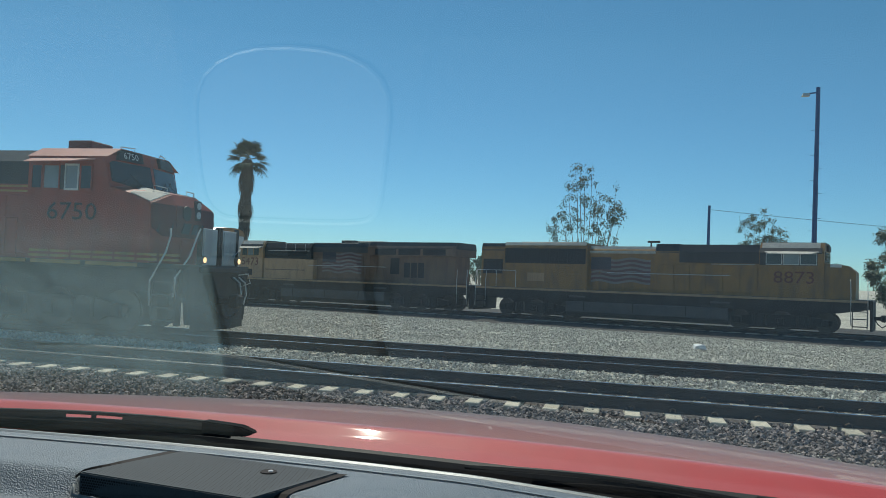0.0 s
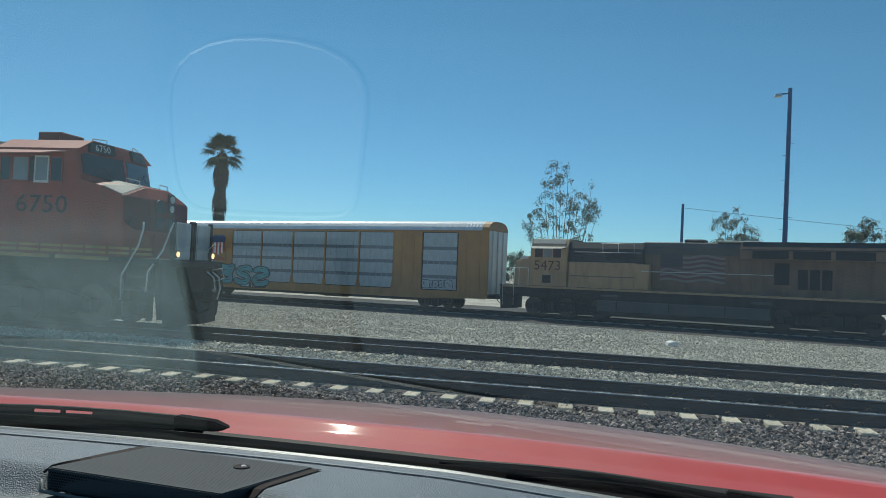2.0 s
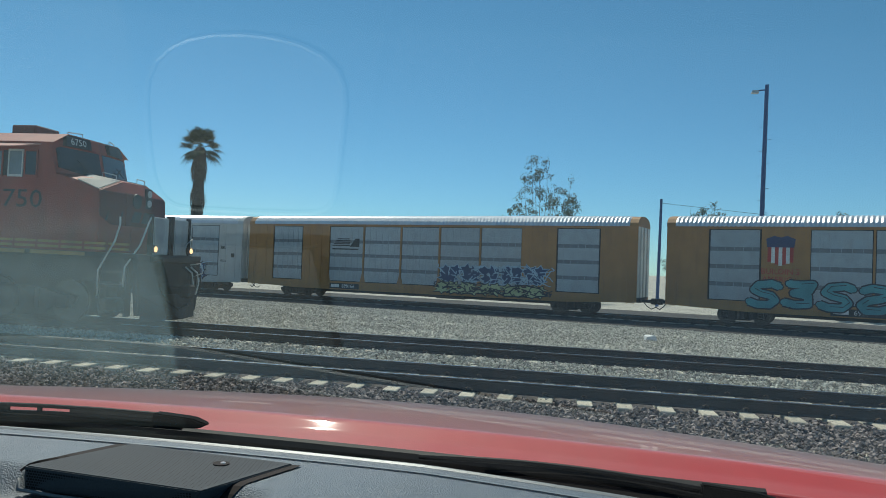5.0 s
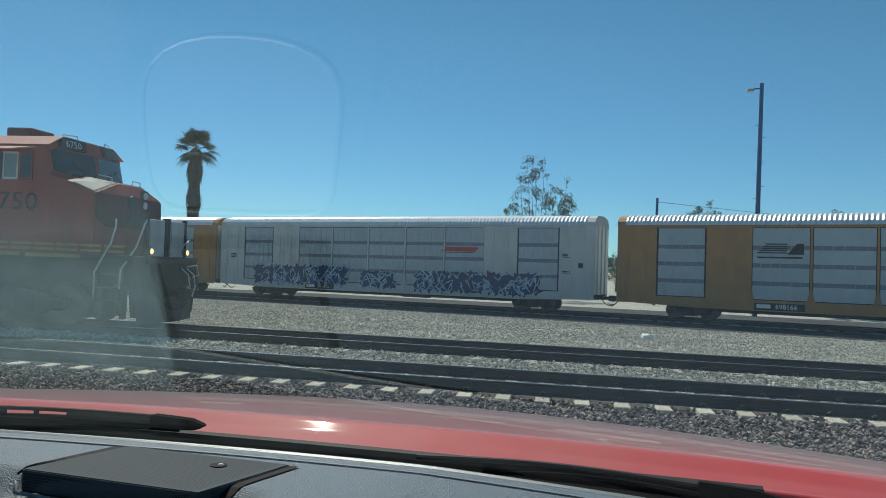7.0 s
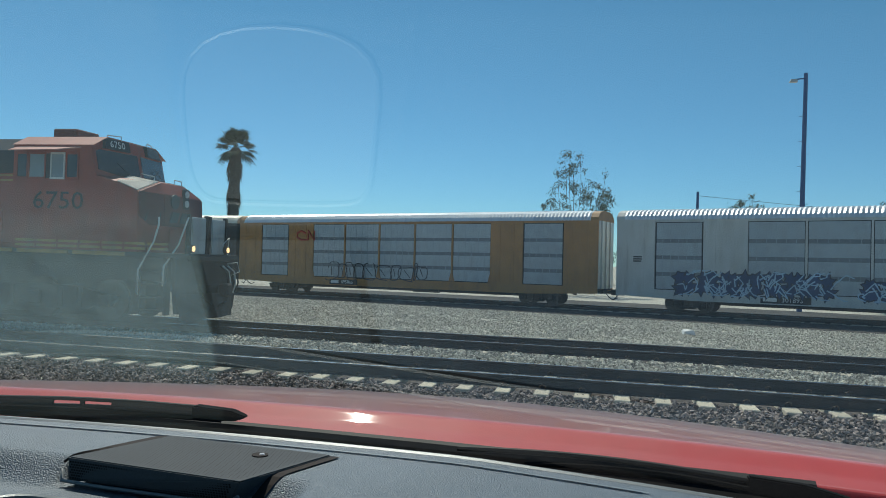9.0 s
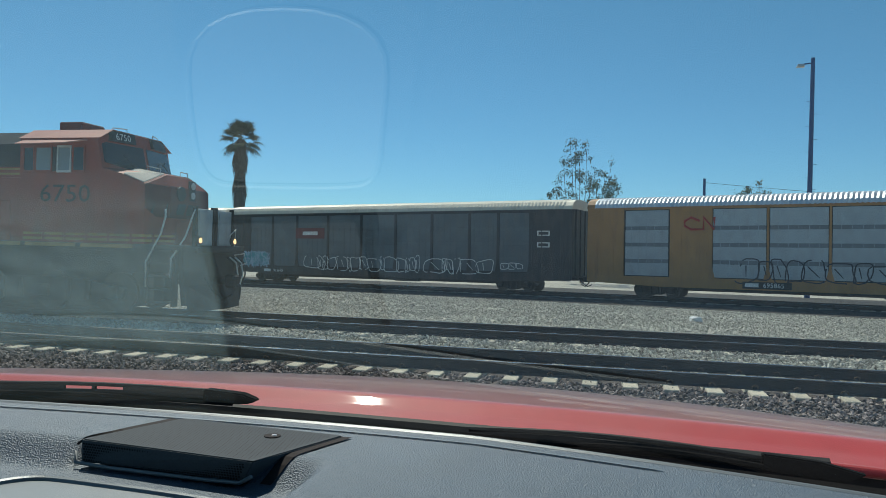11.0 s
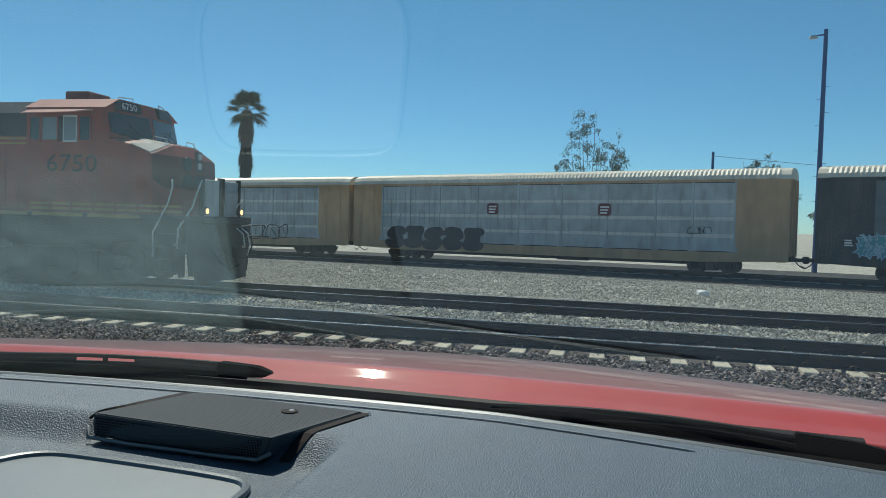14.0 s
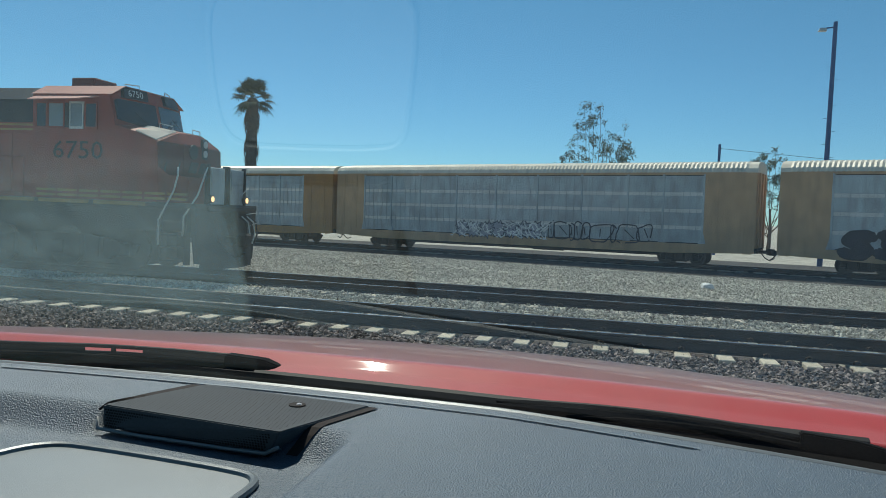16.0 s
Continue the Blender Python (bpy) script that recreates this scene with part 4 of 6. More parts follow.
        s.prism([(-1.50, 4.02), (1.50, 4.02), (1.31, 4.46), (-1.31, 4.46)], "x", x1 - 6.5, x1 + 0.27)
        part("radiator_roof", s, grey, lo)
        s = Shape()
        s.prism([(-0.95, 4.28), (0.95, 4.28), (0.8, 4.42), (-0.8, 4.42)], "x", -L + 8.2, x1 - 6.7)
        part("dark_roof", s, grey, lo)
        s = Shape()
        for k in range(3):
            s.box(x1 - 6.0 + k * 1.9, x1 - 4.3 + k * 1.9, -1.50, -1.47, 3.6, 4.0)
        part("radiator_screen", s, M["dark_gap"], lo)
        s = Shape()
        s.box(x1 - 5.2, x1 - 4.3, -1.04, -1.01, 2.3, 3.4)
        for k in range(3):
            s.box(x1 - 3.9 + k * 0.55, x1 - 3.45 + k * 0.55, -1.04, -1.01, 2.1, 3.1)
        part("equipment_grille", s, M["dark_gap"], lo)
        for k in range(12):
            s = Shape()
            xx = -L + 8.3 + k * 0.56
            s.box(xx + 0.02, xx + 0.54, -1.045, -1.01, 1.85, 3.66, 0.01)
            part("engine_door", s, M["sooty"], lo)
        s = Shape()
        s.box(-L + 4.1, -L + 7.85, -1.415, -1.395, 2.36, 2.42)
        part("panel_seam", s, M["sooty"], lo)
        s = Shape()
        s.box(-L + 6.2, -L + 7.9, -1.30, -1.27, 3.4, 3.95)
        part("brake_grid", s, M["dark_gap"], lo)
        for z in (3.78, 4.28):
            handrail(lo, [(-L + 4.3 + (z > 4) * 1.6, -1.34, z), (-L + 8.2, -1.34, z)], M["silver"], 0.018)
        for q in range(3):
            handrail(lo, [(-L + 6.0 + q * 0.9, -1.34, 3.78), (-L + 6.0 + q * 0.9, -1.34, 4.28)], M["silver"], 0.015)
        lettering("road_number", "5473", 0.80, -L + 2.70, 2.92, -Wc - 0.012, M["brown_letter"], lo, "brown road number 5473", 1.1)
        s = Shape()
        s.box(-L + 2.38, -L + 2.92, -Wc - 0.012, -Wc + 0.02, 1.92, 2.38)
        part("side_vent", s, M["dark_gap"], lo)
        s = Shape()
        s.box(-0.2, 0.9, -0.4, 0.4, 4.42, 4.62, 0.05)
        part("exhaust_cover", s, M["black"], lo)
        s = Shape()
        s.box(1.6, 3.8, -0.9, 0.9, 4.44, 4.54, 0.04)
        part("roof_hatch", s, M["pale_sunlit_paint"], lo)
        flag_x0, flag_x1, flag_y, flag_z0, flag_z1 = -L + 9.2, -L + 12.6, -1.055, 2.3, 3.7
    # waving flag panel in faded stripes
    for k in range(11):
        s = Shape()
        pts0, pts1 = [], []
        z = flag_z0 + (flag_z1 - flag_z0) * k / 11
        for i in range(13):
            x = flag_x0 + (flag_x1 - flag_x0) * i / 12
            w = 0.07 * math.sin(i * 0.95)
            pts0.append((x, flag_y, z + w))
            pts1.append((x, flag_y, z + w + (flag_z1 - flag_z0) / 11 * 0.97))
        s.poly(pts0 + pts1[::-1])
        part("flag_stripe", s, M["flag_red"] if k % 2 else M["flag_grey"], lo)
    s = Shape()
    s.box(flag_x0, flag_x0 + 1.2, flag_y - 0.006, flag_y - 0.002, flag_z1 - 0.65, flag_z1 + 0.05)
    part("flag_field", s, M["flag_blue"], lo)
    # cab and nose
    d = 1 if a else -1
    lead = cab_x1 if a else cab_x0
    back = cab_x0 if a else cab_x1
    s = Shape()
    s.prism([(-Wc, 1.74), (Wc, 1.74), (Wc, 3.95), (1.15, 4.48), (-1.15, 4.48), (-Wc, 3.95)], "x", cab_x0, cab_x1)
    nose = lead + d * (1.35 if a else 1.2)
    s.hull([(lead, y, z) for y in (-1.35, 1.35) for z in (1.74, 3.5)] + [(nose, y, 1.74) for y in (-1.15, 1.15)] + [(nose, y, 3.1) for y in (-1.0, 1.0)] + [(nose - d * 0.35, y, 3.4) for y in (-1.0, 1.0)])
    part("cab", s, body, lo)
    s = Shape()
    s.prism([(-1.34, 4.25), (-1.16, 4.51), (-1.16, 4.43), (-1.34, 4.17)], "x", cab_x0 + 0.1, cab_x1 - 0.2)
    part("roof_edge", s, M["pale_sunlit_paint"], lo)
    s = Shape()
    s.prism([(-Wc - 0.012, 3.99), (-1.345, 4.235), (-1.32, 4.17), (-Wc + 0.01, 3.92)], "x", cab_x0 + 0.02, cab_x1 - 0.1)
    part("roof_side", s, grey, lo)
    s = Shape()
    s.prism([(-1.16, 4.44), (1.16, 4.44), (1.0, 4.54), (-1.0, 4.54)], "x", cab_x0, cab_x1)
    part("dark_roof", s, grey, lo)
    s = Shape()
    s.box(cab_x0 + 0.02, cab_x1 - 0.3, -Wc - 0.006, -Wc + 0.02, 3.36, 3.97)
    part("window_band", s, grey if a else body, lo)
    for k in range(3):
        xx = (cab_x0 + 0.35 if a else cab_x0 + 0.28) + k * (0.80 if a else 0.58)
        ww = 0.70 if a else 0.50
        s = Shape()
        s.box(xx, xx + ww, -Wc - 0.012, -Wc + 0.03, 3.42, 3.93)
        pane = part("side_window", s, M["cab_glass"] if k != 1 else M["pale_glass"], lo)
        s = Shape()
        for q in ((xx - 0.03, xx + ww + 0.03, 3.38, 3.42), (xx - 0.03, xx + ww + 0.03, 3.93, 3.97), (xx - 0.03, xx, 3.42, 3.93), (xx + ww, xx + ww + 0.03, 3.42, 3.93)):
            s.box(q[0], q[1], -Wc - 0.025, -Wc + 0.01, q[2], q[3])
        part("window_frame", s, M["silver"] if a else body, pane)
    x0v, x1v = (cab_x0 + 0.55, cab_x1 - 0.55) if a else (cab_x0 + 0.25, cab_x1 - 0.3)
    # awning tone includes the sunlight on its top
    s = Shape()
    s.hull([(x0v - 0.3, -Wc, 4.06), (x1v + 0.3, -Wc, 4.06), (x0v - 0.3, -Wc, 4.02), (x1v + 0.3, -Wc, 4.02), (x0v, -Wc - 0.32, 3.94), (x1v, -Wc - 0.32, 3.94), (x0v, -Wc - 0.32, 3.91), (x1v, -Wc - 0.32, 3.91)])
    part("sun_visor", s, M["pale_sunlit_paint"], lo, "pale sunlit awning")
    for y in (-0.62, 0.62):
        s = Shape()
        s.box(min(lead, lead + d * 0.02), max(lead, lead + d * 0.02), y - 0.48, y + 0.48, 3.55, 4.05)
        part("windscreen", s, M["cab_glass"], lo)
    s = Shape()
    s.box(min(lead - d * 0.15, lead + d * 0.12), max(lead - d * 0.15, lead + d * 0.12), -0.55, 0.55, 4.12, 4.42, 0.03)
    part("headlight_box", s, grey, lo)
    s = Shape()
    s.box(lead + d * 0.5 - 0.25, lead + d * 0.5 + 0.25, -1.30, -1.20, 3.30, 3.46)
    part("nose_panel", s, M["silver"], lo)
    if a:
        lettering("road_number", "8873", 0.86, (cab_x0 + cab_x1) / 2 + 0.15, 2.72, -Wc - 0.012, M["brown_letter"], lo, "brown road number 8873", 1.15)
    walkway_rails(lo, -L + 0.3, -L + 3.0 if a else -L + 1.5, -1.54, 1.74, 2, M["silver"])
    s = Shape()
    s.tube([(-2.2, -1.54, 2.76), (4.5, -1.54, 2.76)], 0.02, 5)
    part("handrail", s, M["silver"], lo)
    return lo


# ---- the orange locomotive that stands on the second main track ----
def orange_locomotive():
    lo = thing("orange_locomotive", "weathered orange and black diesel locomotive standing with lit ditch lights", "locomotive",
               m=pose(-10.0, SECOND + GAUGE / 2, 0))
    # x = 0 at the front of the pilot, the body runs towards -x
    s = Shape()
    s.box(-21.0, -0.25, -1.45, 1.45, 1.05, 1.62)
    part("underframe", s, M["under"], lo)
    s = Shape()
    s.box(-21.0, 0.0, -1.54, 1.54, 1.62, 1.74, 0.01)
    part("walkway", s, M["black"], lo)
    for k in range(12):
        s = Shape()
        s.box(-20.4 + k * 1.6, -18.95 + k * 1.6, -1.56, -1.535, 1.64, 1.73)
        part("sill_stripe", s, M["yellow_stripe"], lo)
    s = Shape()
    s.prism([(-14.2, 1.05), (-13.9, 0.4), (-8.2, 0.4), (-7.9, 1.05)], "y", -1.4, 1.4)
    part("fuel_tank", s, M["under"], lo)
    for x in (-17.3, -4.2):
        truck(lo, x, 3, 2.0, 0.51, WHEEL_LOCO)
    # cab with a chamfered roof and a raked, slightly pointed front
    s = Shape()
    s.prism([(-1.5, 1.74), (1.5, 1.74), (1.5, 4.34), (1.02, 4.58), (-1.02, 4.58), (-1.5, 4.34)], "x", -4.65, -2.45)
    s.hull([(-2.46, y, z) for y, z in ((-1.5, 4.34), (1.5, 4.34), (-1.02, 4.58), (1.02, 4.58), (-1.5, 1.74), (1.5, 1.74))] + [(-2.28, y, z) for y in (-1.49, 1.49) for z in (1.74, 3.60)]
           + [(-2.42, y, 4.30) for y in (-1.46, 1.46)] + [(-2.02, 0, 1.74), (-2.02, 0, 3.68), (-2.17, 0, 4.30), (-2.25, 0, 4.56), (-2.36, -0.9, 4.55), (-2.36, 0.9, 4.55)])
    part("cab", s, M["orange"], lo)
    # roof in a paler orange: sunlight put into its colour
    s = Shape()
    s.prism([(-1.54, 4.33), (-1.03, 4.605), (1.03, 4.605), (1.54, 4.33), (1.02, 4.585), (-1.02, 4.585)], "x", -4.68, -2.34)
    part("cab_roof", s, M["sunlit_orange"], lo, "pale orange cab roof with sunlight in its colour")
    s = Shape()
    s.box(-4.42, -3.70, -0.45, 0.45, 4.60, 4.92, 0.03)
    s.box(-4.36, -3.76, -0.47, -0.45, 4.66, 4.86, 0.005)
    part("air_conditioner", s, M["dark_orange"], lo)
    # nose: a pointed front, its top sloping down to the sides
    s = Shape()
    s.hull([(-2.4, y, 1.74) for y in (-1.49, 1.49)] + [(-2.3, y, 3.60) for y in (-1.49, 1.49)] + [(-1.71, y, 3.44) for y in (-1.49, 1.49)] + [(-1.12, y, 3.22) for y in (-1.47, 1.47)]
           + [(-1.06, y, 1.74) for y in (-1.47, 1.47)] + [(-0.96, y, 1.74) for y in (-0.58, 0.58)] + [(-0.98, y, 3.22) for y in (-0.58, 0.58)] + [(-1.14, y, 3.52) for y in (-0.56, 0.56)] + [(-2.1, 0, 3.70)])
    bmesh.ops.bevel(s.bm, geom=list(s.bm.edges), offset=0.018, segments=2, affect="EDGES")
    part("nose", s, M["orange"], lo)
    # facing in a darker orange on the front, and on its cheeks
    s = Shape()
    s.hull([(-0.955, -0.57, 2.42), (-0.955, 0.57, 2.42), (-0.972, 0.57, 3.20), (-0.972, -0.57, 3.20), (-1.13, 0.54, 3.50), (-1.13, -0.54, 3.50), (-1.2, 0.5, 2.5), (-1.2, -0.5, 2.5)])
    part("nose_facing", s, M["dark_orange"], lo, "dark orange-brown nose front")
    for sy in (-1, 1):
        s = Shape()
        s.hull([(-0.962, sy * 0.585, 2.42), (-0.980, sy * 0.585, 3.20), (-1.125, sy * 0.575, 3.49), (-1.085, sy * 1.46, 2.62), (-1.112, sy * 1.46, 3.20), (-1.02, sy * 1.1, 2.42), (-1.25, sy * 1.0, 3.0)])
        part("nose_cheek", s, M["dark_orange"], lo)
        # pale deck over the orange nose top: sunlight put into its colour
        s = Shape()
        s.hull([(-1.16, sy * 1.44, 3.265), (-1.70, sy * 1.46, 3.47), (-2.05, sy * 0.5, 3.70), (-1.18, sy * 0.58, 3.545), (-1.16, sy * 1.44, 3.23), (-1.70, sy * 1.46, 3.43), (-2.05, sy * 0.5, 3.66), (-1.18, sy * 0.58, 3.50)])
        part("nose_deck", s, M["pale_sunlit_paint"], lo, "pale sunlit deck on top of the nose")
        s = Shape()
        pane = [(-2.035, sy * 0.07, 3.70), (-2.15, sy * 0.66, 3.64), (-2.268, sy * 1.40, 3.74), (-2.395, sy * 1.40, 4.20), (-2.36, sy * 1.30, 4.25), (-2.165, sy * 0.07, 4.25)]
        s.hull([(x + 0.012, y, z) for x, y, z in pane] + [(x - 0.05, y, z) for x, y, z in pane])
        part("windscreen", s, M["cab_glass"], lo)
        s = Shape()
        s.tube([(-2.05, sy * 0.35, 3.66), (-2.10, sy * 0.75, 3.86), (-2.14, sy * 0.9, 3.98)], 0.014, 5)
        s.tube([(-2.10, sy * 0.62, 3.98), (-2.15, sy * 1.10, 3.76)], 0.010, 5)
        part("wiper", s, M["black"], lo)
        # number boards over the panes
        s = Shape()
        s.hull([(x, sy * y, z) for x, y, z in ((-2.13, 0.38, 4.30), (-2.27, 1.18, 4.30), (-2.20, 0.38, 4.56), (-2.34, 1.10, 4.55), (-2.55, 0.38, 4.30), (-2.55, 1.2, 4.30), (-2.55, 0.38, 4.56), (-2.55, 1.1, 4.55))])
        part("number_board", s, M["black"], lo)
        s = Shape()
        s.tube([(-2.42, sy * 0.95, 4.56), (-2.42, sy * 0.95, 4.66), (-2.30, sy * 0.55, 4.68), (-2.30, sy * 0.55, 4.56)], 0.014, 5)
        part("grab_iron", s, M["silver"], lo)
        s = Shape()
        s.tube([(-1.55, sy * 0.75, 3.60), (-1.55, sy * 0.75, 3.72), (-1.25, sy * 0.62, 3.66), (-1.25, sy * 0.62, 3.52)], 0.014, 5)
        part("grab_iron", s, M["silver"], lo)
    turn = Matrix.Translation((-2.228, -0.78, 4.425)) @ Matrix.Rotation(radians(80), 4, "Z") @ Matrix.Rotation(radians(75), 4, "X")
    lettering("board_number", "6750", 0.25, 0, 0, 0, M["white_letter"], lo, "white number 6750 on a black board", turn=turn)
    # side windows with frame and awning
    for x0, x1, g in ((-4.55, -4.21, "cab_glass"), (-4.20, -3.70, "pale_glass"), (-3.56, -3.15, "pale_glass"), (-3.12, -2.76, "cab_glass")):
        s = Shape()
        s.box(x0 + 0.03, x1 - 0.03, -1.515, -1.49, 3.52, 4.10)
        part("side_window", s, M[g], lo)
        s = Shape()
        for q in ((x0, x1, 3.47, 3.525), (x0, x1, 4.09, 4.14), (x0, x0 + 0.035, 3.525, 4.09), (x1 - 0.035, x1, 3.525, 4.09)):
            s.box(q[0], q[1], -1.53, -1.50, q[2], q[3])
        part("window_frame", s, M["silver"] if g == "pale_glass" and x0 > -4 else M["orange"], lo)
    s = Shape()
    s.box(-3.695, -3.565, -1.512, -1.49, 3.50, 4.11)
    part("window_post", s, M["black"], lo)
    # awning in the same sun-brightened orange as the roof
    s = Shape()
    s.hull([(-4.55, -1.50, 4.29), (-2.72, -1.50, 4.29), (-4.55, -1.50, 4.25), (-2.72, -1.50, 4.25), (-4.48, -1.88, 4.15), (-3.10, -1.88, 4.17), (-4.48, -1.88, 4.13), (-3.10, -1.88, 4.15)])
    part("sun_visor", s, M["sunlit_orange"], lo, "pale orange awning over the cab windows, sunlight in its colour")
    # nose front: door, headlights, emblem
    s = Shape()
    s.box(-0.962, -0.935, -0.35, 0.35, 1.78, 2.36, 0.012)
    part("nose_door", s, M["orange"], lo)
    s = Shape()
    s.tube([(-1.0, -0.12, 3.06), (-0.945, -0.12, 3.06)], 0.19, 18)
    part("nose_hatch", s, M["black"], lo)
    s = Shape()
    s.box(-1.02, -0.955, 0.27, 0.56, 2.90, 3.44, 0.02)
    lights = part("headlight_panel", s, M["black"], lo)
    for z in (3.30, 3.05):
        s = Shape()
        s.tube([(-0.965, 0.42, z), (-0.935, 0.42, z)], 0.095, 14)
        part("headlight", s, M["lamp_off"], lights, "pale headlight lens")
    for k in range(4):
        s = Shape()
        y = -1.28 + k * 0.46
        e = 0.0 if y > -0.6 else (-0.6 - y) * 0.135
        s.hull([(-0.950 - e - d, y + a, z) for d in (0, 0.1) for a, z in ((0.0, 2.52), (0.36, 2.52), (0.48, 2.80), (0.14, 2.80))])
        part("nose_emblem", s, M["black"], lo, "dark slanted emblem shape")
    lettering("road_number", "6750", 0.62, -3.32, 2.93, -1.506, M["black_letter"], lo, "faded black road number 6750", 1.2)
    s = Shape()
    for k in range(7):
        s.box(-4.5 + k * 0.62, -3.95 + k * 0.62, -1.512, -1.50, 1.80, 1.86)
        s.box(-4.5 + k * 0.62, -3.95 + k * 0.62, -1.512, -1.50, 1.92, 1.98)
    part("side_stripe", s, M["yellow_stripe"], lo)
    # long hood behind the cab
    s = Shape()
    s.prism([(-1.05, 1.74), (1.05, 1.74), (1.05, 4.2), (0.9, 4.5), (-0.9, 4.5), (-1.05, 4.2)], "x", -20.6, -4.6)
    s.prism([(-1.4, 1.74), (1.4, 1.74), (1.4, 4.0), (-1.4, 4.0)], "x", -8.8, -4.6)
    part("long_hood", s, M["orange"], lo)
    s = Shape()
    s.prism([(-1.42, 3.62), (1.42, 3.62), (1.42, 4.2), (1.0, 4.55), (-1.0, 4.55), (-1.42, 4.2)], "x", -8.9, -4.62)
    part("dark_roof", s, M["black"], lo)
    for z in (3.42, 3.54):
        s = Shape()
        s.box(-8.8, -4.62, -1.412, -1.40, z, z + 0.05)
        part("hood_stripe", s, M["yellow_stripe"], lo)
    for k in range(6):
        s = Shape()
        s.box(-8.7 + k * 0.68, -8.06 + k * 0.68, -1.42, -1.39, 1.85, 3.35, 0.012)
        part("engine_door", s, M["orange"], lo)
    # front platform, end panels, ditch lights, coupler, hoses, plough
    s = Shape()
    s.prism([(-1.35, 0.28), (1.35, 0.28), (1.5, 1.05), (1.5, 1.62), (-1.5, 1.62), (-1.5, 1.05)], "x", -0.12, 0.0)
    s.hull([(0.0, y, z) for y, z in ((-1.3, 0.12), (1.3, 0.12), (-1.25, 0.75), (1.25, 0.75))] + [(0.35, 0.0, 0.14), (0.12, 0.0, 0.75)])
    part("pilot", s, M["under"], lo)
    for y0, y1 in ((-0.85, -0.12), (0.12, 0.85)):
        s = Shape()
        s.box(-0.1, -0.04, y0, y1, 1.74, 2.66, 0.015)
        s.box(-0.04, -0.02, y0 + 0.06, y0 + 0.1, 1.78, 2.6)
        part("end_panel", s, M["galv_old"], lo, "dusty pale end panel")
    for y in (-0.9, -0.06, 0.06, 0.9):
        s = Shape()
        s.box(-0.12, -0.02, y - 0.04, y + 0.04, 1.74, 2.72)
        part("end_post", s, M["under"], lo)
    s = Shape()
    s.box(-0.2, 0.08, -1.0, 1.0, 1.56, 1.70, 0.02)
    part("anticlimber", s, M["black"], lo)
    for y in (-0.86, 0.86):
        s = Shape()
        s.tube([(-0.06, y, 1.87), (0.06, y, 1.87)], 0.10, 14)
        dl = part("ditch_light", s, M["black"], lo)
        s = Shape()
        s.tube([(0.04, y, 1.87), (0.072, y, 1.87)], 0.072, 14)
        part("lens", s, M["lamp_white"], dl, "glowing warm lamp lens")
    coupler(lo, -0.1, 0.9)
    for k in range(5):
        s = Shape()
        y = 0.55 + 0.14 * k
        s.tube([(0.02, y, 1.45), (0.2, y + 0.03, 1.3), (0.24, y + 0.05, 1.0), (0.18, y + 0.02, 0.72)], 0.022, 6)
        part("air_hose", s, M["silver"] if k % 2 else M["rubber"], lo)
    s = Shape()
    s.tube([(-0.02, 0.98, 1.5), (0.25, 1.05, 1.55), (0.3, 1.1, 1.3), (0.05, 1.1, 1.2)], 0.016, 5)
    s.tube([(-0.02, 0.7, 2.0), (0.02, 0.98, 2.2), (-0.02, 1.0, 1.74)], 0.016, 5)
    part("uncoupling_lever", s, M["silver"], lo)
    steps(lo, -0.62, -1.55, 0.35, 1.6, 5, 0.62, M["steel"])
    handrail(lo, [(-0.95, -1.57, 0.72), (-0.96, -1.57, 1.32), (-0.60, -1.52, 2.02), (-0.50, -1.50, 2.42), (-0.52, -1.48, 2.60)], M["silver"], 0.022)
    handrail(lo, [(-0.30, -1.57, 0.95), (-0.28, -1.57, 1.42), (-0.05, -1.35, 1.95), (-0.03, -1.05, 2.52), (-0.06, -0.9, 2.66)], M["silver"], 0.022)
    walkway_rails(lo, -8.6, -4.9, -1.52, 1.74, 3, M["orange"])
    return lo


orange_locomotive()

# ---- the moving freight train ----
loco_a, loco_b = up_locomotive("a"), up_locomotive("b")
FRONT = -1.528


def sheet_bars(car, x, z, rows, w, material, h=0.07):
    s = Shape()
    r = random.Random(int(x * 10) + rows)
    for k in range(rows):
        s.box(x, x + w * r.uniform(0.6, 1.0), FRONT - 0.012, FRONT - 0.004, z - k * h * 1.7, z - k * h * 1.7 + h)
    part("stencil", s, material, car)


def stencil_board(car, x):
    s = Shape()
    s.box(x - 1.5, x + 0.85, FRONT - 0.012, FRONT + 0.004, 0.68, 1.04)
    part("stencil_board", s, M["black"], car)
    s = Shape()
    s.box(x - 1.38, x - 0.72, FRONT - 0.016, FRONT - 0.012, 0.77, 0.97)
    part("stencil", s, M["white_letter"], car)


def shield(car, x, z):
    s = Shape()
    s.prism([(x - 0.62, z + 0.2), (x - 0.68, z + 0.62), (x - 0.3, z + 0.78), (x, z + 0.7), (x + 0.3, z + 0.78), (x + 0.68, z + 0.62), (x + 0.62, z + 0.2)], "y", FRONT - 0.02, FRONT - 0.004)
    part("emblem_top", s, M["blue_letter"], car)
    for k in range(7):
        s = Shape()
        xx = x - 0.6 + k * 0.171
        s.box(xx, xx + 0.171, FRONT - 0.02, FRONT - 0.004, z - 0.72 + 0.06 * abs(k - 3), z + 0.2)
        part("emblem_stripe", s, M["white_letter"] if k % 2 else M["red_letter"], car)


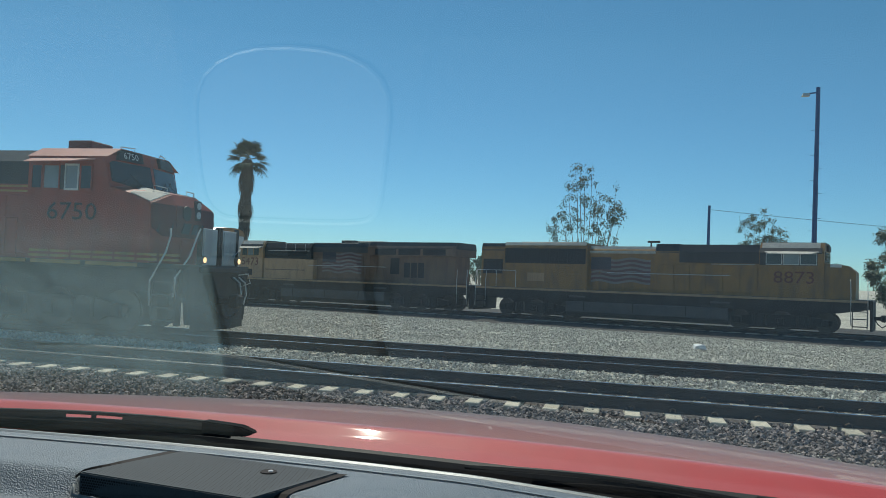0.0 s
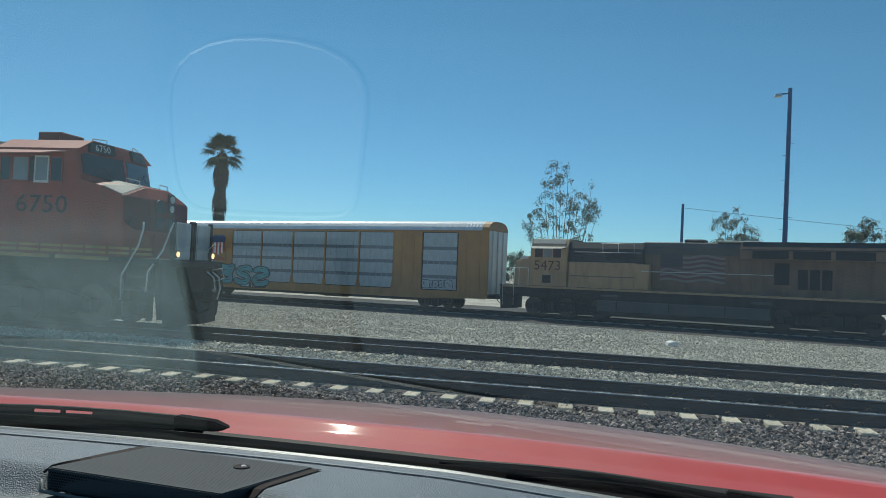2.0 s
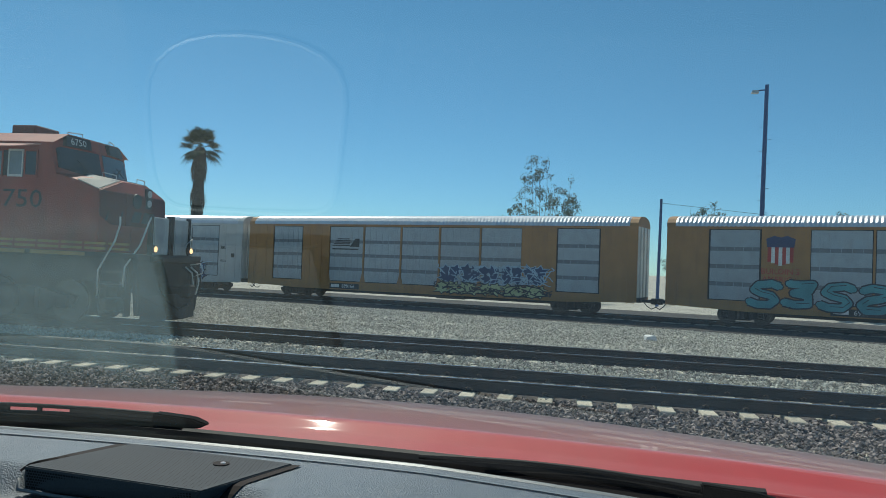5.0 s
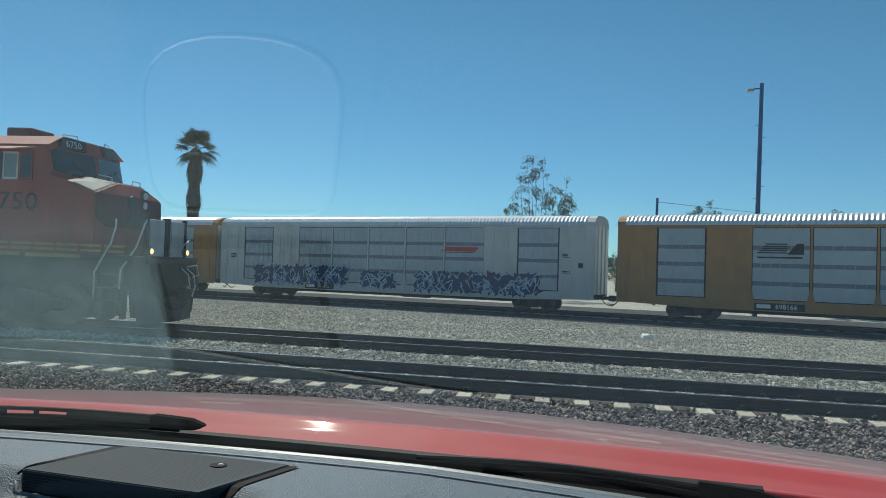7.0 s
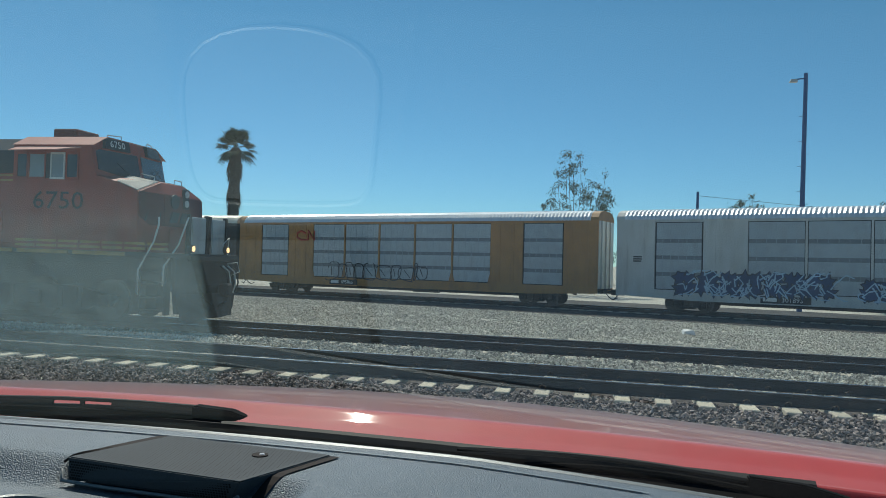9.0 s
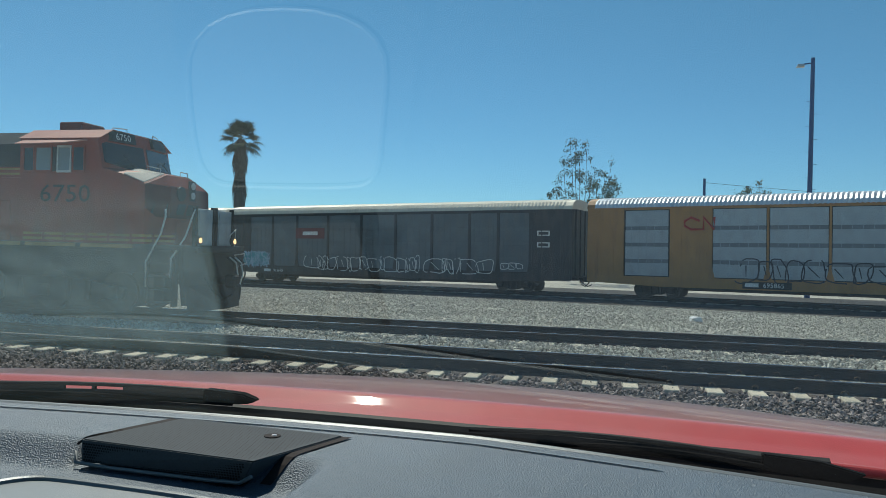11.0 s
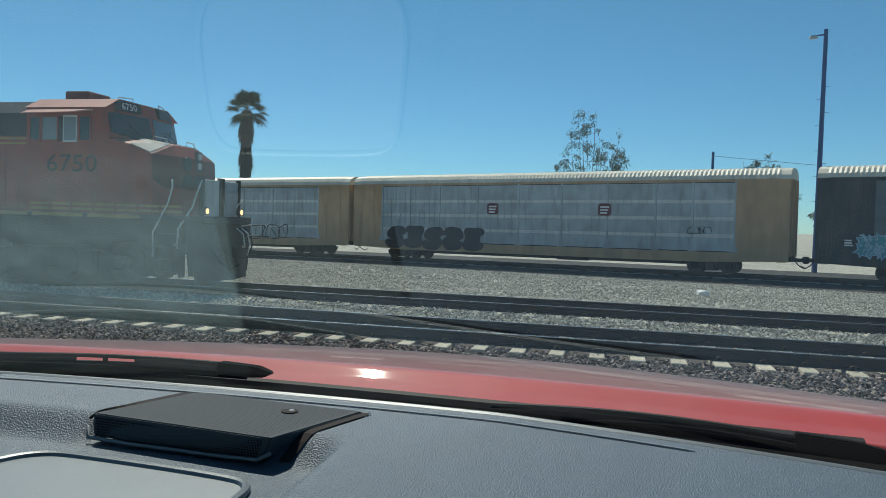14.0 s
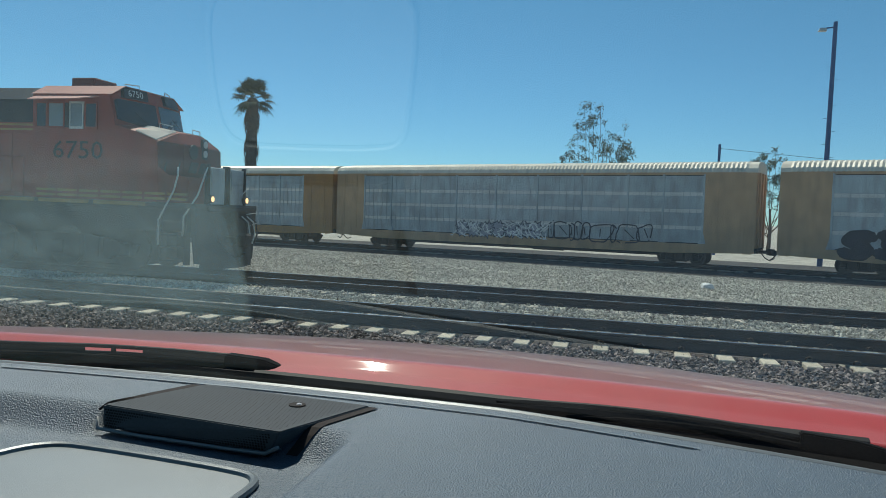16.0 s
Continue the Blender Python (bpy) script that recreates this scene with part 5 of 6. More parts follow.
rack1 = autorack("yellow autorack wagon with galvanised screen panels and teal sprayed piece", M["rack_yellow"], M["galv"], M["roof"])
shield(rack1, -8.2, 3.75)
lettering("slogan", "BUILDING", 0.40, -8.2, 2.72, FRONT - 0.004, M["red_letter"], rack1, "faded dark slogan")
lettering("slogan", "AMERICA", 0.40, -8.2, 2.32, FRONT - 0.004, M["red_letter"], rack1, "faded dark slogan")
bold_piece("sprayed_piece", -9.7, -3.2, 0.85, 2.3, FRONT - 0.02, M["teal_spray"], M["dark_spray"], rack1, 11, "teal sprayed letters with dark outline", 4, 0.36)
scrawl("sprayed_tag", 9.1, 11.5, 1.25, 1.85, FRONT + 0.02, M["dark_spray"], rack1, 5, "thin black sprayed tag")
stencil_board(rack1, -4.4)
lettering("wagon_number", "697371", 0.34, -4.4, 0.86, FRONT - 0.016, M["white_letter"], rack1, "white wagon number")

rack2 = autorack("yellow autorack wagon with blue and pale green sprayed piece", M["rack_yellow"], M["galv"], M["roof"])
s = Shape()
for k in range(5):
    s.box(-6.6 + 0.1 * k, -5.2, FRONT + 0.01, FRONT + 0.02, 3.55 + 0.11 * k, 3.61 + 0.11 * k)
s.prism([(-5.2, 3.5), (-4.75, 4.05), (-4.45, 4.05), (-4.45, 3.5)], "y", FRONT + 0.01, FRONT + 0.02)
s.box(-6.6, -4.5, FRONT + 0.01, FRONT + 0.02, 3.3, 3.38)
part("emblem", s, M["black_letter"], rack2, "black striped emblem")
spray("sprayed_piece", 1.6, 8.7, 1.45, 2.55, FRONT - 0.03, M["blue_spray"], M["sky_spray"], rack2, 21, "blue sprayed letters", 5)
spray("sprayed_piece", 1.5, 8.7, 0.75, 1.45, FRONT - 0.04, M["lime_spray"], M["dark_spray"], rack2, 22, "pale green lower half of the sprayed letters", 5)
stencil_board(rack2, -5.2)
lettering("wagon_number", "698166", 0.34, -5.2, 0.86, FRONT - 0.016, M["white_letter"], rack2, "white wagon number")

rack3 = autorack("white autorack wagon with dark blue sprayed pieces", M["rack_white"], M["galv"], M["roof"])
spray("sprayed_piece", 2.4, 10.7, 0.85, 2.15, FRONT - 0.03, M["blue_spray"], M["dark_spray"], rack3, 31, "dark blue sprayed letters", 7, M["sky_spray"])
spray("sprayed_piece", -10.5, -2.9, 0.95, 2.25, FRONT - 0.03, M["blue_spray"], M["dark_spray"], rack3, 32, "dark blue sprayed letters", 7, M["sky_spray"])
spray("sprayed_piece", -1.75, 0.85, 0.95, 2.0, FRONT - 0.03, M["blue_spray"], M["dark_spray"], rack3, 33, "small blue sprayed piece", 3, M["sky_spray"])
s = Shape()
s.prism([(4.15, 3.38), (6.5, 3.38), (6.7, 3.64), (4.35, 3.64)], "y", FRONT + 0.008, FRONT + 0.02)
part("emblem", s, M["red_letter"], rack3, "faded orange slanted emblem")
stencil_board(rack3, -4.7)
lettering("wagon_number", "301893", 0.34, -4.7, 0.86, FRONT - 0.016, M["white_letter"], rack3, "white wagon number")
sheet_bars(rack3, 12.0, 3.3, 3, 0.6, M["black_letter"], 0.05)
sheet_bars(rack3, 12.0, 2.3, 2, 0.6, M["black_letter"], 0.05)
sheet_bars(rack3, 12.95, 2.55, 1, 0.35, M["black_letter"], 0.28)
s = Shape()
s.prism([(4.1, 3.30), (6.45, 3.30), (6.45, 3.335), (4.1, 3.335)], "y", FRONT + 0.008, FRONT + 0.02)
part("emblem_line", s, M["black_letter"], rack3)
sheet_bars(rack3, -12.9, 2.9, 3, 0.6, M["black_letter"])

rack4 = autorack("yellow autorack wagon with a red emblem and black sprayed tags", M["rack_yellow"], M["galv"], M["roof"])
s = Shape()
s.tube([(-7.5, FRONT - 0.01, 4.2), (-7.95, FRONT - 0.01, 4.4), (-8.3, FRONT - 0.01, 4.2), (-8.3, FRONT - 0.01, 3.95), (-7.95, FRONT - 0.01, 3.75), (-7.3, FRONT - 0.01, 3.75), (-7.3, FRONT - 0.01, 4.4),
        (-6.75, FRONT - 0.01, 3.75), (-6.75, FRONT - 0.01, 4.4)], 0.07, 6)
part("emblem", s, M["red_letter"], rack4, "red looping emblem")
scrawl("sprayed_piece", -5.6, 2.4, 1.0, 2.2, FRONT - 0.02, M["dark_spray"], rack4, 41, "thin outlined black sprayed letters", 0.06)
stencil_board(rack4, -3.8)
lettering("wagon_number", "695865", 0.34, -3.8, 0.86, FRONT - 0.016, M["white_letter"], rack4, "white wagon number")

rack5 = autorack("dark slate autorack wagon with white sprayed outlines", M["rack_dark"], M["slate"], M["roof_cream"], "dark")
sheet_bars(rack5, -12.6, 1.9, 3, 0.5, M["white_letter"])
for z in (2.72, 3.42):
    s = Shape()
    s.box(11.7, 12.5, FRONT - 0.01, FRONT - 0.004, z, z + 0.3)
    s.box(11.78, 12.42, FRONT - 0.014, FRONT - 0.01, z + 0.06, z + 0.24, mi=1)
    part("stencil_box", s, [M["white_letter"], M["rack_dark"]], rack5)
scrawl("sprayed_tag", 9.3, 10.9, 1.35, 1.75, FRONT - 0.025, M["white_letter"], rack5, 58, "small white sprayed tag", 0.05)
s = Shape()
s.box(-7.0, -4.4, FRONT - 0.012, FRONT + 0.0, 3.2, 3.95)
part("name_board", s, M["maroon"], rack5, "dark red name board")
s = Shape()
s.box(-6.35, -5.0, FRONT - 0.018, FRONT - 0.012, 3.44, 3.70)
part("board_lettering", s, M["white_letter"], rack5)
spray("sprayed_piece", -12.0, -9.6, 1.1, 2.2, FRONT - 0.02, M["teal_spray"], M["sky_spray"], rack5, 52, "light blue sprayed tag", 3)
for k, (x0, x1) in enumerate(((-6.2, -4.6), (-4.5, 0.2), (0.4, 3.6), (3.9, 8.2))):
    scrawl("sprayed_outline", x0, x1, 0.95, 2.05, FRONT - 0.025, M["white_letter"], rack5, 53 + k, "white sprayed outline letters", 0.05)
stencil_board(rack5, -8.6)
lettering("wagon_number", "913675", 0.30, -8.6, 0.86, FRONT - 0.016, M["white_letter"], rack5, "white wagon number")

rack6 = autorack("faded autorack wagon with grey screens and dark sprayed letters", M["rack_faded"], M["galv_old"], M["roof_cream"], "screen")
bold_piece("sprayed_piece", -11.0, -3.6, 0.75, 2.15, FRONT - 0.03, M["dark_spray"], M["black_letter"], rack6, 61, "bold black sprayed letters", 5, 0.40)
scrawl("sprayed_tag", 8.9, 10.2, 2.1, 2.5, FRONT - 0.02, M["dark_spray"], rack6, 62, "thin black tag")
for x in (-3.0, 4.2):
    s = Shape()
    s.prism([(x - 0.38, 3.12), (x - 0.26, 3.02), (x + 0.26, 3.02), (x + 0.38, 3.12), (x + 0.38, 3.62), (x + 0.26, 3.72), (x - 0.26, 3.72), (x - 0.38, 3.62)], "y", FRONT - 0.008, FRONT + 0.03)
    badge = part("badge", s, M["maroon"], rack6, "dark red rounded badge with pale bars")
    for k in range(3):
        s = Shape()
        s.box(x - 0.27, x + 0.27 - 0.06 * k, FRONT - 0.014, FRONT - 0.008, 3.47 - 0.17 * k, 3.56 - 0.17 * k)
        part("badge_bar", s, M["white_letter"], badge)

rack7 = autorack("faded tan autorack wagon with grey screens and purple sprayed letters", M["rack_faded"], M["galv_old"], M["roof_cream"], "screen")
spray("sprayed_piece", -4.0, 2.0, 1.05, 2.0, FRONT - 0.02, M["grey_spray"], M["dark_spray"], rack7, 71, "grey sprayed letters", 7, M["white_letter"])
scrawl("sprayed_tag", 2.4, 8.4, 1.0, 2.2, FRONT - 0.02, M["dark_spray"], rack7, 72, "black sprayed tag letters", 0.07)

rack8 = autorack("faded yellow autorack wagon with grey screens", M["rack_yellow"], M["galv_old"], M["roof_cream"], "screen")


# ---- the parked car from which one looks ----
def hood_z(x, d):
    """Height of the hood, d metres ahead of its rear edge: a raised rear lip, then a long fall."""
    if d < 0.05:
        z = 1.376 + 0.28 * d
    elif d < 0.07:
        q = d - 0.05
        z = 1.390 + 0.28 * q + 3.75 * q * q
    elif d < 0.10:
        z = 1.3971 + 0.43 * (d - 0.07)
    elif d < 0.13:
        q = d - 0.10
        z = 1.410 + 0.43 * q - 8.833 * q * q
    else:
        q = d - 0.13
        z = 1.41495 - 0.10 * q - 0.035 * q * q - 0.5 * max(0.0, q - 1.27) ** 2
    return z - 0.012 * d * (x + 0.6) ** 2


def smooth(v):
    v = min(1.0, max(0.0, v))
    return v * v * (3 - 2 * v)


def dash_y(x):
    return 1.375 - 0.077 * (x + 0.58) ** 2


def dash_z(x, y):
    """The dashboard's top, with a sunken well in front of the speaker cover."""
    under = smooth((x + 0.885) / 0.03) * smooth((-0.535 - x) / 0.03)
    well = smooth((-0.40 - x) / 0.06) * smooth((1.15 + 0.06 * under - y) / 0.075) * smooth((x + 1.75) / 0.1)
    return 1.436 - 0.035 * max(0.0, x + 0.2) - 0.02 * (dash_y(x) - y) ** 2 - 0.042 * well


def sheet(name, fx, x0, x1, nx, v0, v1, ny, thick=0.0):
    """A curved sheet: fx(x, v) gives y and z."""
    verts, faces = [], []
    for j in range(ny + 1):
        for i in range(nx + 1):
            x, v = x0 + (x1 - x0) * i / nx, v0 + (v1 - v0) * j / ny
            y, z = fx(x, v)
            verts.append((x, y, z))
    for j in range(ny):
        for i in range(nx):
            a = j * (nx + 1) + i
            faces.append((a, a + 1, a + nx + 2, a + nx + 1))
    return verts, faces


def parked_car():
    car = thing("parked_car", "red car seen from inside, with dark dashboard and wipers", "car")
    v, f = sheet("hood", lambda x, k: (1.70 - 0.077 * (x + 0.58) ** 2 + k * k * 1.75, hood_z(x, k * k * 1.75)), -2.6, 1.15, 60, 0, 1, 150)
    part("hood", raw("hood", v, f, M["red_car"], True), None, car, "glossy red car hood")
    s = Shape()
    s.tube([(-1.6 + k * 0.05, 1.70 - 0.077 * (-1.02 + k * 0.05) ** 2, hood_z(-1.6 + k * 0.05, 0) - 0.004) for k in range(51)], 0.012, 16)
    part("hood_edge", s, M["red_car"], car)
    v, f = sheet("cowl", lambda x, k: (dash_y(x) + 0.10 + k * 0.24, 1.372 + 0.005 * k - 0.008 * k - 0.035 * max(0.0, x + 0.2) * (1 - k) - 0.03 * math.sin(k * 3.14)), -2.2, 1.0, 40, 0, 1, 6)
    part("cowl", raw("cowl", v, f, M["trim"], True), None, car, "black plastic cowl under the windscreen")
    # dashboard with a front lip, a defroster slot and a tray
    v, f = sheet("dashboard", lambda x, k: (dash_y(x) - k * 0.95, dash_z(x, dash_y(x) - k * 0.95) - 0.25 * max(0.0, k - 0.8)), -1.7, 1.0, 300, 0, 1, 130)
    dash = part("dashboard", raw("dashboard", v, f, M["dash"], True), None, car, "blue-grey grained dashboard top")
    v, f = sheet("lip", lambda x, k: (dash_y(x) + 0.012 * k, dash_z(x, dash_y(x)) + 0.004 - 0.006 * abs(k) - 0.024 * max(0.0, k)), -1.7, 1.0, 60, -0.6, 1, 8)
    part("dash_lip", raw("dash_lip", v, f, M["dash_light"], True), None, dash)
    v, f = sheet("ledge", lambda x, k: (dash_y(x) + 0.012 + 0.115 * k, dash_z(x, dash_y(x)) - 0.028 - 0.030 * k), -1.7, 1.0, 60, 0, 1, 4)
    part("glass_ledge", raw("glass_ledge", v, f, M["trim"], True), None, dash)
    v, f = sheet("slot", lambda x, k: (dash_y(x) - 0.0525 - 0.003 * k, dash_z(x, dash_y(x)) + 0.002), -1.25, 0.12, 40, 0, 1, 1)
    part("defroster_slot", raw("defroster_slot", v, f, M["trim"]), None, dash)
    v, f = sheet("slot_edge", lambda x, k: (dash_y(x) - 0.046 - 0.006 * k, dash_z(x, dash_y(x)) + 0.0025), -1.25, 0.13, 40, 0, 1, 1)
    part("slot_edge", raw("slot_edge", v, f, M["dash_light"]), None, dash)
    # speaker cover: a plate flush with the top, its front face down in the well, with dark joints at both sides
    top = [(-0.867, 1.110, 1.441), (-0.519, 1.075, 1.441), (-0.442, 1.282, 1.441), (-0.790, 1.310, 1.441)]
    low = [(-0.862, 1.106, 1.402), (-0.540, 1.085, 1.402), (-0.442, 1.282, 1.425), (-0.790, 1.310, 1.425)]
    s = Shape()
    s.hull(top + low)
    bmesh.ops.bevel(s.bm, geom=list(s.bm.edges), offset=0.0018, segments=2, affect="EDGES")
    gr = part("speaker_grille", s, M["grille"], dash, "dark speaker cover with small holes")
    verts, faces = [], []

    def hole(p, e1, e2):
        b = len(verts)
        verts.extend(tuple(p + e1 * math.cos(k * 1.0472) + e2 * math.sin(k * 1.0472)) for k in range(6))
        faces.append(tuple(range(b, b + 6)))
    tv = [Vector(q) for q in top]
    lv = [Vector(q) for q in low]
    for i in range(46):
        for j in range(30):
            u, w = 0.025 + 0.95 * (i + 0.5 * (j % 2)) / 46, 0.04 + 0.93 * j / 30
            hole(tv[0].lerp(tv[1], u).lerp(tv[3].lerp(tv[2], u), w) + Vector((0, 0, 0.0006)), Vector((0.0012, 0, 0)), Vector((0, 0.0012, 0)))
    e2 = (tv[0] - lv[0]).normalized() * 0.0019
    off = (tv[1] - tv[0]).cross(tv[0] - lv[0]).normalized() * 0.0008
    for i in range(60):
        for j in range(7):
            u, w = 0.02 + 0.95 * (i + 0.5 * (j % 2)) / 60, 0.12 + 0.80 * j / 7
            hole(lv[0].lerp(lv[1], u).lerp(tv[0].lerp(tv[1], u), w) + off, Vector((0.0021, 0, 0)), e2)
    tagged(part("hole_pattern", raw("hole_pattern", verts, faces, M["grille_hole"]), None, gr), kind="stuff")
    for a, b, wide in ((tv[0], tv[3], -0.028), (tv[1], tv[2], 0.018)):
        verts, faces = [], []
        for k in range(13):
            p = a.lerp(b, 0.08 + 0.92 * k / 12)
            for x in (p.x - 0.002 if wide > 0 else p.x + 0.002, p.x + wide):
                verts.append((x, p.y, dash_z(x, p.y) + 0.0025))
        for k in range(12):
            faces.append((2 * k, 2 * k + 1, 2 * k + 3, 2 * k + 2))
        part("joint", raw("joint", verts, faces, M["grille_hole"]), None, gr, "dark recessed joint beside the cover")
    s = Shape()
    s.tube([(-0.872, 1.106, 1.420), (-0.868, 1.098, 1.403), (-0.80, 1.095, 1.400), (-0.62, 1.086, 1.400), (-0.545, 1.080, 1.402), (-0.518, 1.068, 1.418)], 0.0035, 8)
    part("surround", s, M["dash_light"], gr, "pale rounded edge", True)
    cap = Shape()
    c = tv[0].lerp(tv[1], 0.72).lerp(tv[3].lerp(tv[2], 0.72), 0.72)
    cap.tube([c, c + Vector((0, 0, 0.002))], 0.015, 20)
    sensor = part("light_sensor", cap, M["grille_hole"], dash)
    cap = Shape()
    cap.tube([c + Vector((0.003, 0.002, 0.001)), c + Vector((0.003, 0.002, 0.0035))], 0.006, 16, 0.004)
    part("sensor_lens", cap, M["lamp_off"], sensor, "pale round sensor lens")
    rim = [Vector(q) for q in ((-0.515, 0.64), (-0.503, 0.91), (-0.505, 0.988), (-0.56, 1.008), (-0.81, 1.024), (-0.89, 1.020), (-0.937, 0.95), (-0.99, 0.64))]
    loop = []
    for i in range(len(rim)):
        a, b, c = rim[i - 1], rim[i], rim[(i + 1) % len(rim)]
        for k in range(6):
            w = k / 6
            loop.append((a + b) / 2 * (1 - w) ** 2 + b * 2 * w * (1 - w) + (b + c) / 2 * w * w)
    mid = Vector((-0.72, 0.80))
    verts, faces = [], []
    for j in range(9):
        for q in loop:
            p = mid.lerp(q, j / 8)
            verts.append((p.x, p.y, dash_z(p.x, p.y) + 0.004))
    n = len(loop)
    for j in range(8):
        for i in range(n):
            faces.append((j * n + i, j * n + (i + 1) % n, (j + 1) * n + (i + 1) % n, (j + 1) * n + i))
    tray = part("tray", raw("tray", verts, faces, M["dash_light"], True), None, dash, "grey tray on the dashboard")
    s = Shape()
    s.tube([(q.x, q.y, dash_z(q.x, q.y) + 0.004) for q in loop + loop[:1]], 0.007, 8)
    part("tray_rim", s, M["dash_light"], tray, "pale rounded rim")
    # wipers
    def blade(x0, x1, y0, y1, z0, z1, r):
        s = Shape()
        s.tube([(x0 + (x1 - x0) * i / 14, y0 + (y1 - y0) * i / 14 - 0.05 * (i / 14) * (1 - i / 14) * 0.2, z0 + (z1 - z0) * i / 14 + 0.012 * math.sin(i / 14 * 3.14)) for i in range(15)], r, 8)
        return s
    upper = [(-1.75, 1.415), (-1.55, 1.428), (-1.36, 1.438), (-1.24, 1.445), (-1.14, 1.449), (-1.0, 1.452), (-0.86, 1.452)]
    lower = [(-1.75, 1.402), (-1.55, 1.408), (-1.36, 1.416), (-1.24, 1.427), (-1.14, 1.432), (-1.0, 1.436), (-0.86, 1.437)]
    s = Shape()
    s.tube([(x, 1.53, z) for x, z in upper], 0.005, 8)
    s.tube([(x, 1.53, z) for x, z in lower], 0.006, 8)
    for a, b in ((-1.75, -1.245), (-1.17, -1.16), (-1.085, -0.86)):
        ks = [a] + [x for x, z in upper if a < x < b] + [b]
        s.prism([(x, np.interp(x, *zip(*upper))) for x in ks] + [(x, np.interp(x, *zip(*lower))) for x in ks[::-1]], "y", 1.527, 1.533)
    part("wiper_blade", s, M["rubber"], car)
    part("wiper_arm", blade(-1.75, -0.80, 1.50, 1.525, 1.392, 1.428, 0.006), M["trim"], car)
    s = Shape()
    s.hull([(-0.868, 1.51, 1.424), (-0.868, 1.55, 1.424), (-0.868, 1.515, 1.457), (-0.868, 1.545, 1.457), (-0.775, 1.515, 1.453), (-0.775, 1.545, 1.453), (-0.735, 1.52, 1.441), (-0.735, 1.54, 1.441), (-0.755, 1.515, 1.431), (-0.755, 1.545, 1.431)])
    bmesh.ops.bevel(s.bm, geom=list(s.bm.edges), offset=0.003, segments=2, affect="EDGES")
    part("wiper_joint", s, M["trim"], car, "ribbed black wiper joint")
    part("cowl_seal", blade(-1.80, 0.46, 1.585, 1.56, 1.390, 1.388, 0.016), M["rubber"], car)
    part("wiper_blade", blade(-0.24, 0.33, 1.475, 1.475, 1.426, 1.414, 0.006), M["rubber"], car)
    part("wiper_arm", blade(-0.10, 0.33, 1.46, 1.46, 1.410, 1.402, 0.005), M["trim"], car)
    s = Shape()
    s.hull([(0.318, 1.455, 1.396), (0.318, 1.485, 1.396), (0.320, 1.46, 1.426), (0.320, 1.48, 1.426), (0.42, 1.46, 1.419), (0.42, 1.48, 1.419), (0.50, 1.46, 1.401), (0.50, 1.48, 1.401), (0.46, 1.455, 1.385), (0.46, 1.485, 1.385)])
    bmesh.ops.bevel(s.bm, geom=list(s.bm.edges), offset=0.003, segments=2, affect="EDGES")
    part("wiper_joint", s, M["trim"], car, "ribbed black wiper joint")
    # windscreen, pillars, roof, sides
    slope = radians(41.8)

    def pane(x, q):
        bow = 0.20 if x < -0.65 else 0.06
        y = 1.477 - 0.066 * (x + 0.45) - bow * (x + 0.65) ** 2
        return y - q * math.cos(slope), 1.44 + q * math.sin(slope)
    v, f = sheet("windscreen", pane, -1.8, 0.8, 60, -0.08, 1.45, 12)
    ws = part("windscreen", raw("windscreen", v, f, M["windscreen"], True), None, car, "clear sloping windscreen with reflected haze painted in")
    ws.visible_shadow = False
    s = Shape()
    s.box(-1.9, 0.95, -1.6, 0.45, 2.42, 2.48)
    part("roof_lining", s, M["headliner"], car)
    s = Shape()
    s.box(-1.95, -1.88, -1.6, 1.0, 0.6, 1.45)
    part("door_panel", s, M["trim"], car)
    s = Shape()
    s.box(0.95, 1.02, -1.6, 1.0, 0.6, 1.45)
    part("door_panel", s, M["trim"], car)
    s = Shape()
    s.box(-1.9, 0.95, -1.66, -1.6, 0.2, 2.45)
    part("rear_wall", s, M["trim"], car)
    s = Shape()
    s.box(-1.9, 0.95, -1.6, 1.0, 0.15, 0.2)
    part("floor_pan", s, M["trim"], car)
    for x0, x1 in ((-2.0, -1.9), (0.98, 1.06)):
        s = Shape()
        s.prism([(-1.7, 0.2), (1.6, 0.2), (2.6, 0.3), (3.2, 0.35), (3.25, 0.95), (1.7, 1.12), (-1.7, 1.15)], "x", x0, x1)
        part("side_body", s, M["red_car"], car)
    s = Shape()
    s.box(-1.95, 1.0, 3.15, 3.3, 0.25, 0.98, 0.06)
    part("bumper", s, M["trim"], car)
    for x in (-1.78, 0.84):
        for y in (-1.2, 2.4):
            s = Shape()
            s.tube([(x - 0.12, y, 0.17), (x + 0.12, y, 0.17)], 0.37, 24)
            w = part("wheel", s, M["rubber"], car)
            s = Shape()
            s.tube([(x - 0.13, y, 0.17), (x + 0.13, y, 0.17)], 0.23, 16)
            part("rim", s, M["steel"], w)
    return car


parked_car()


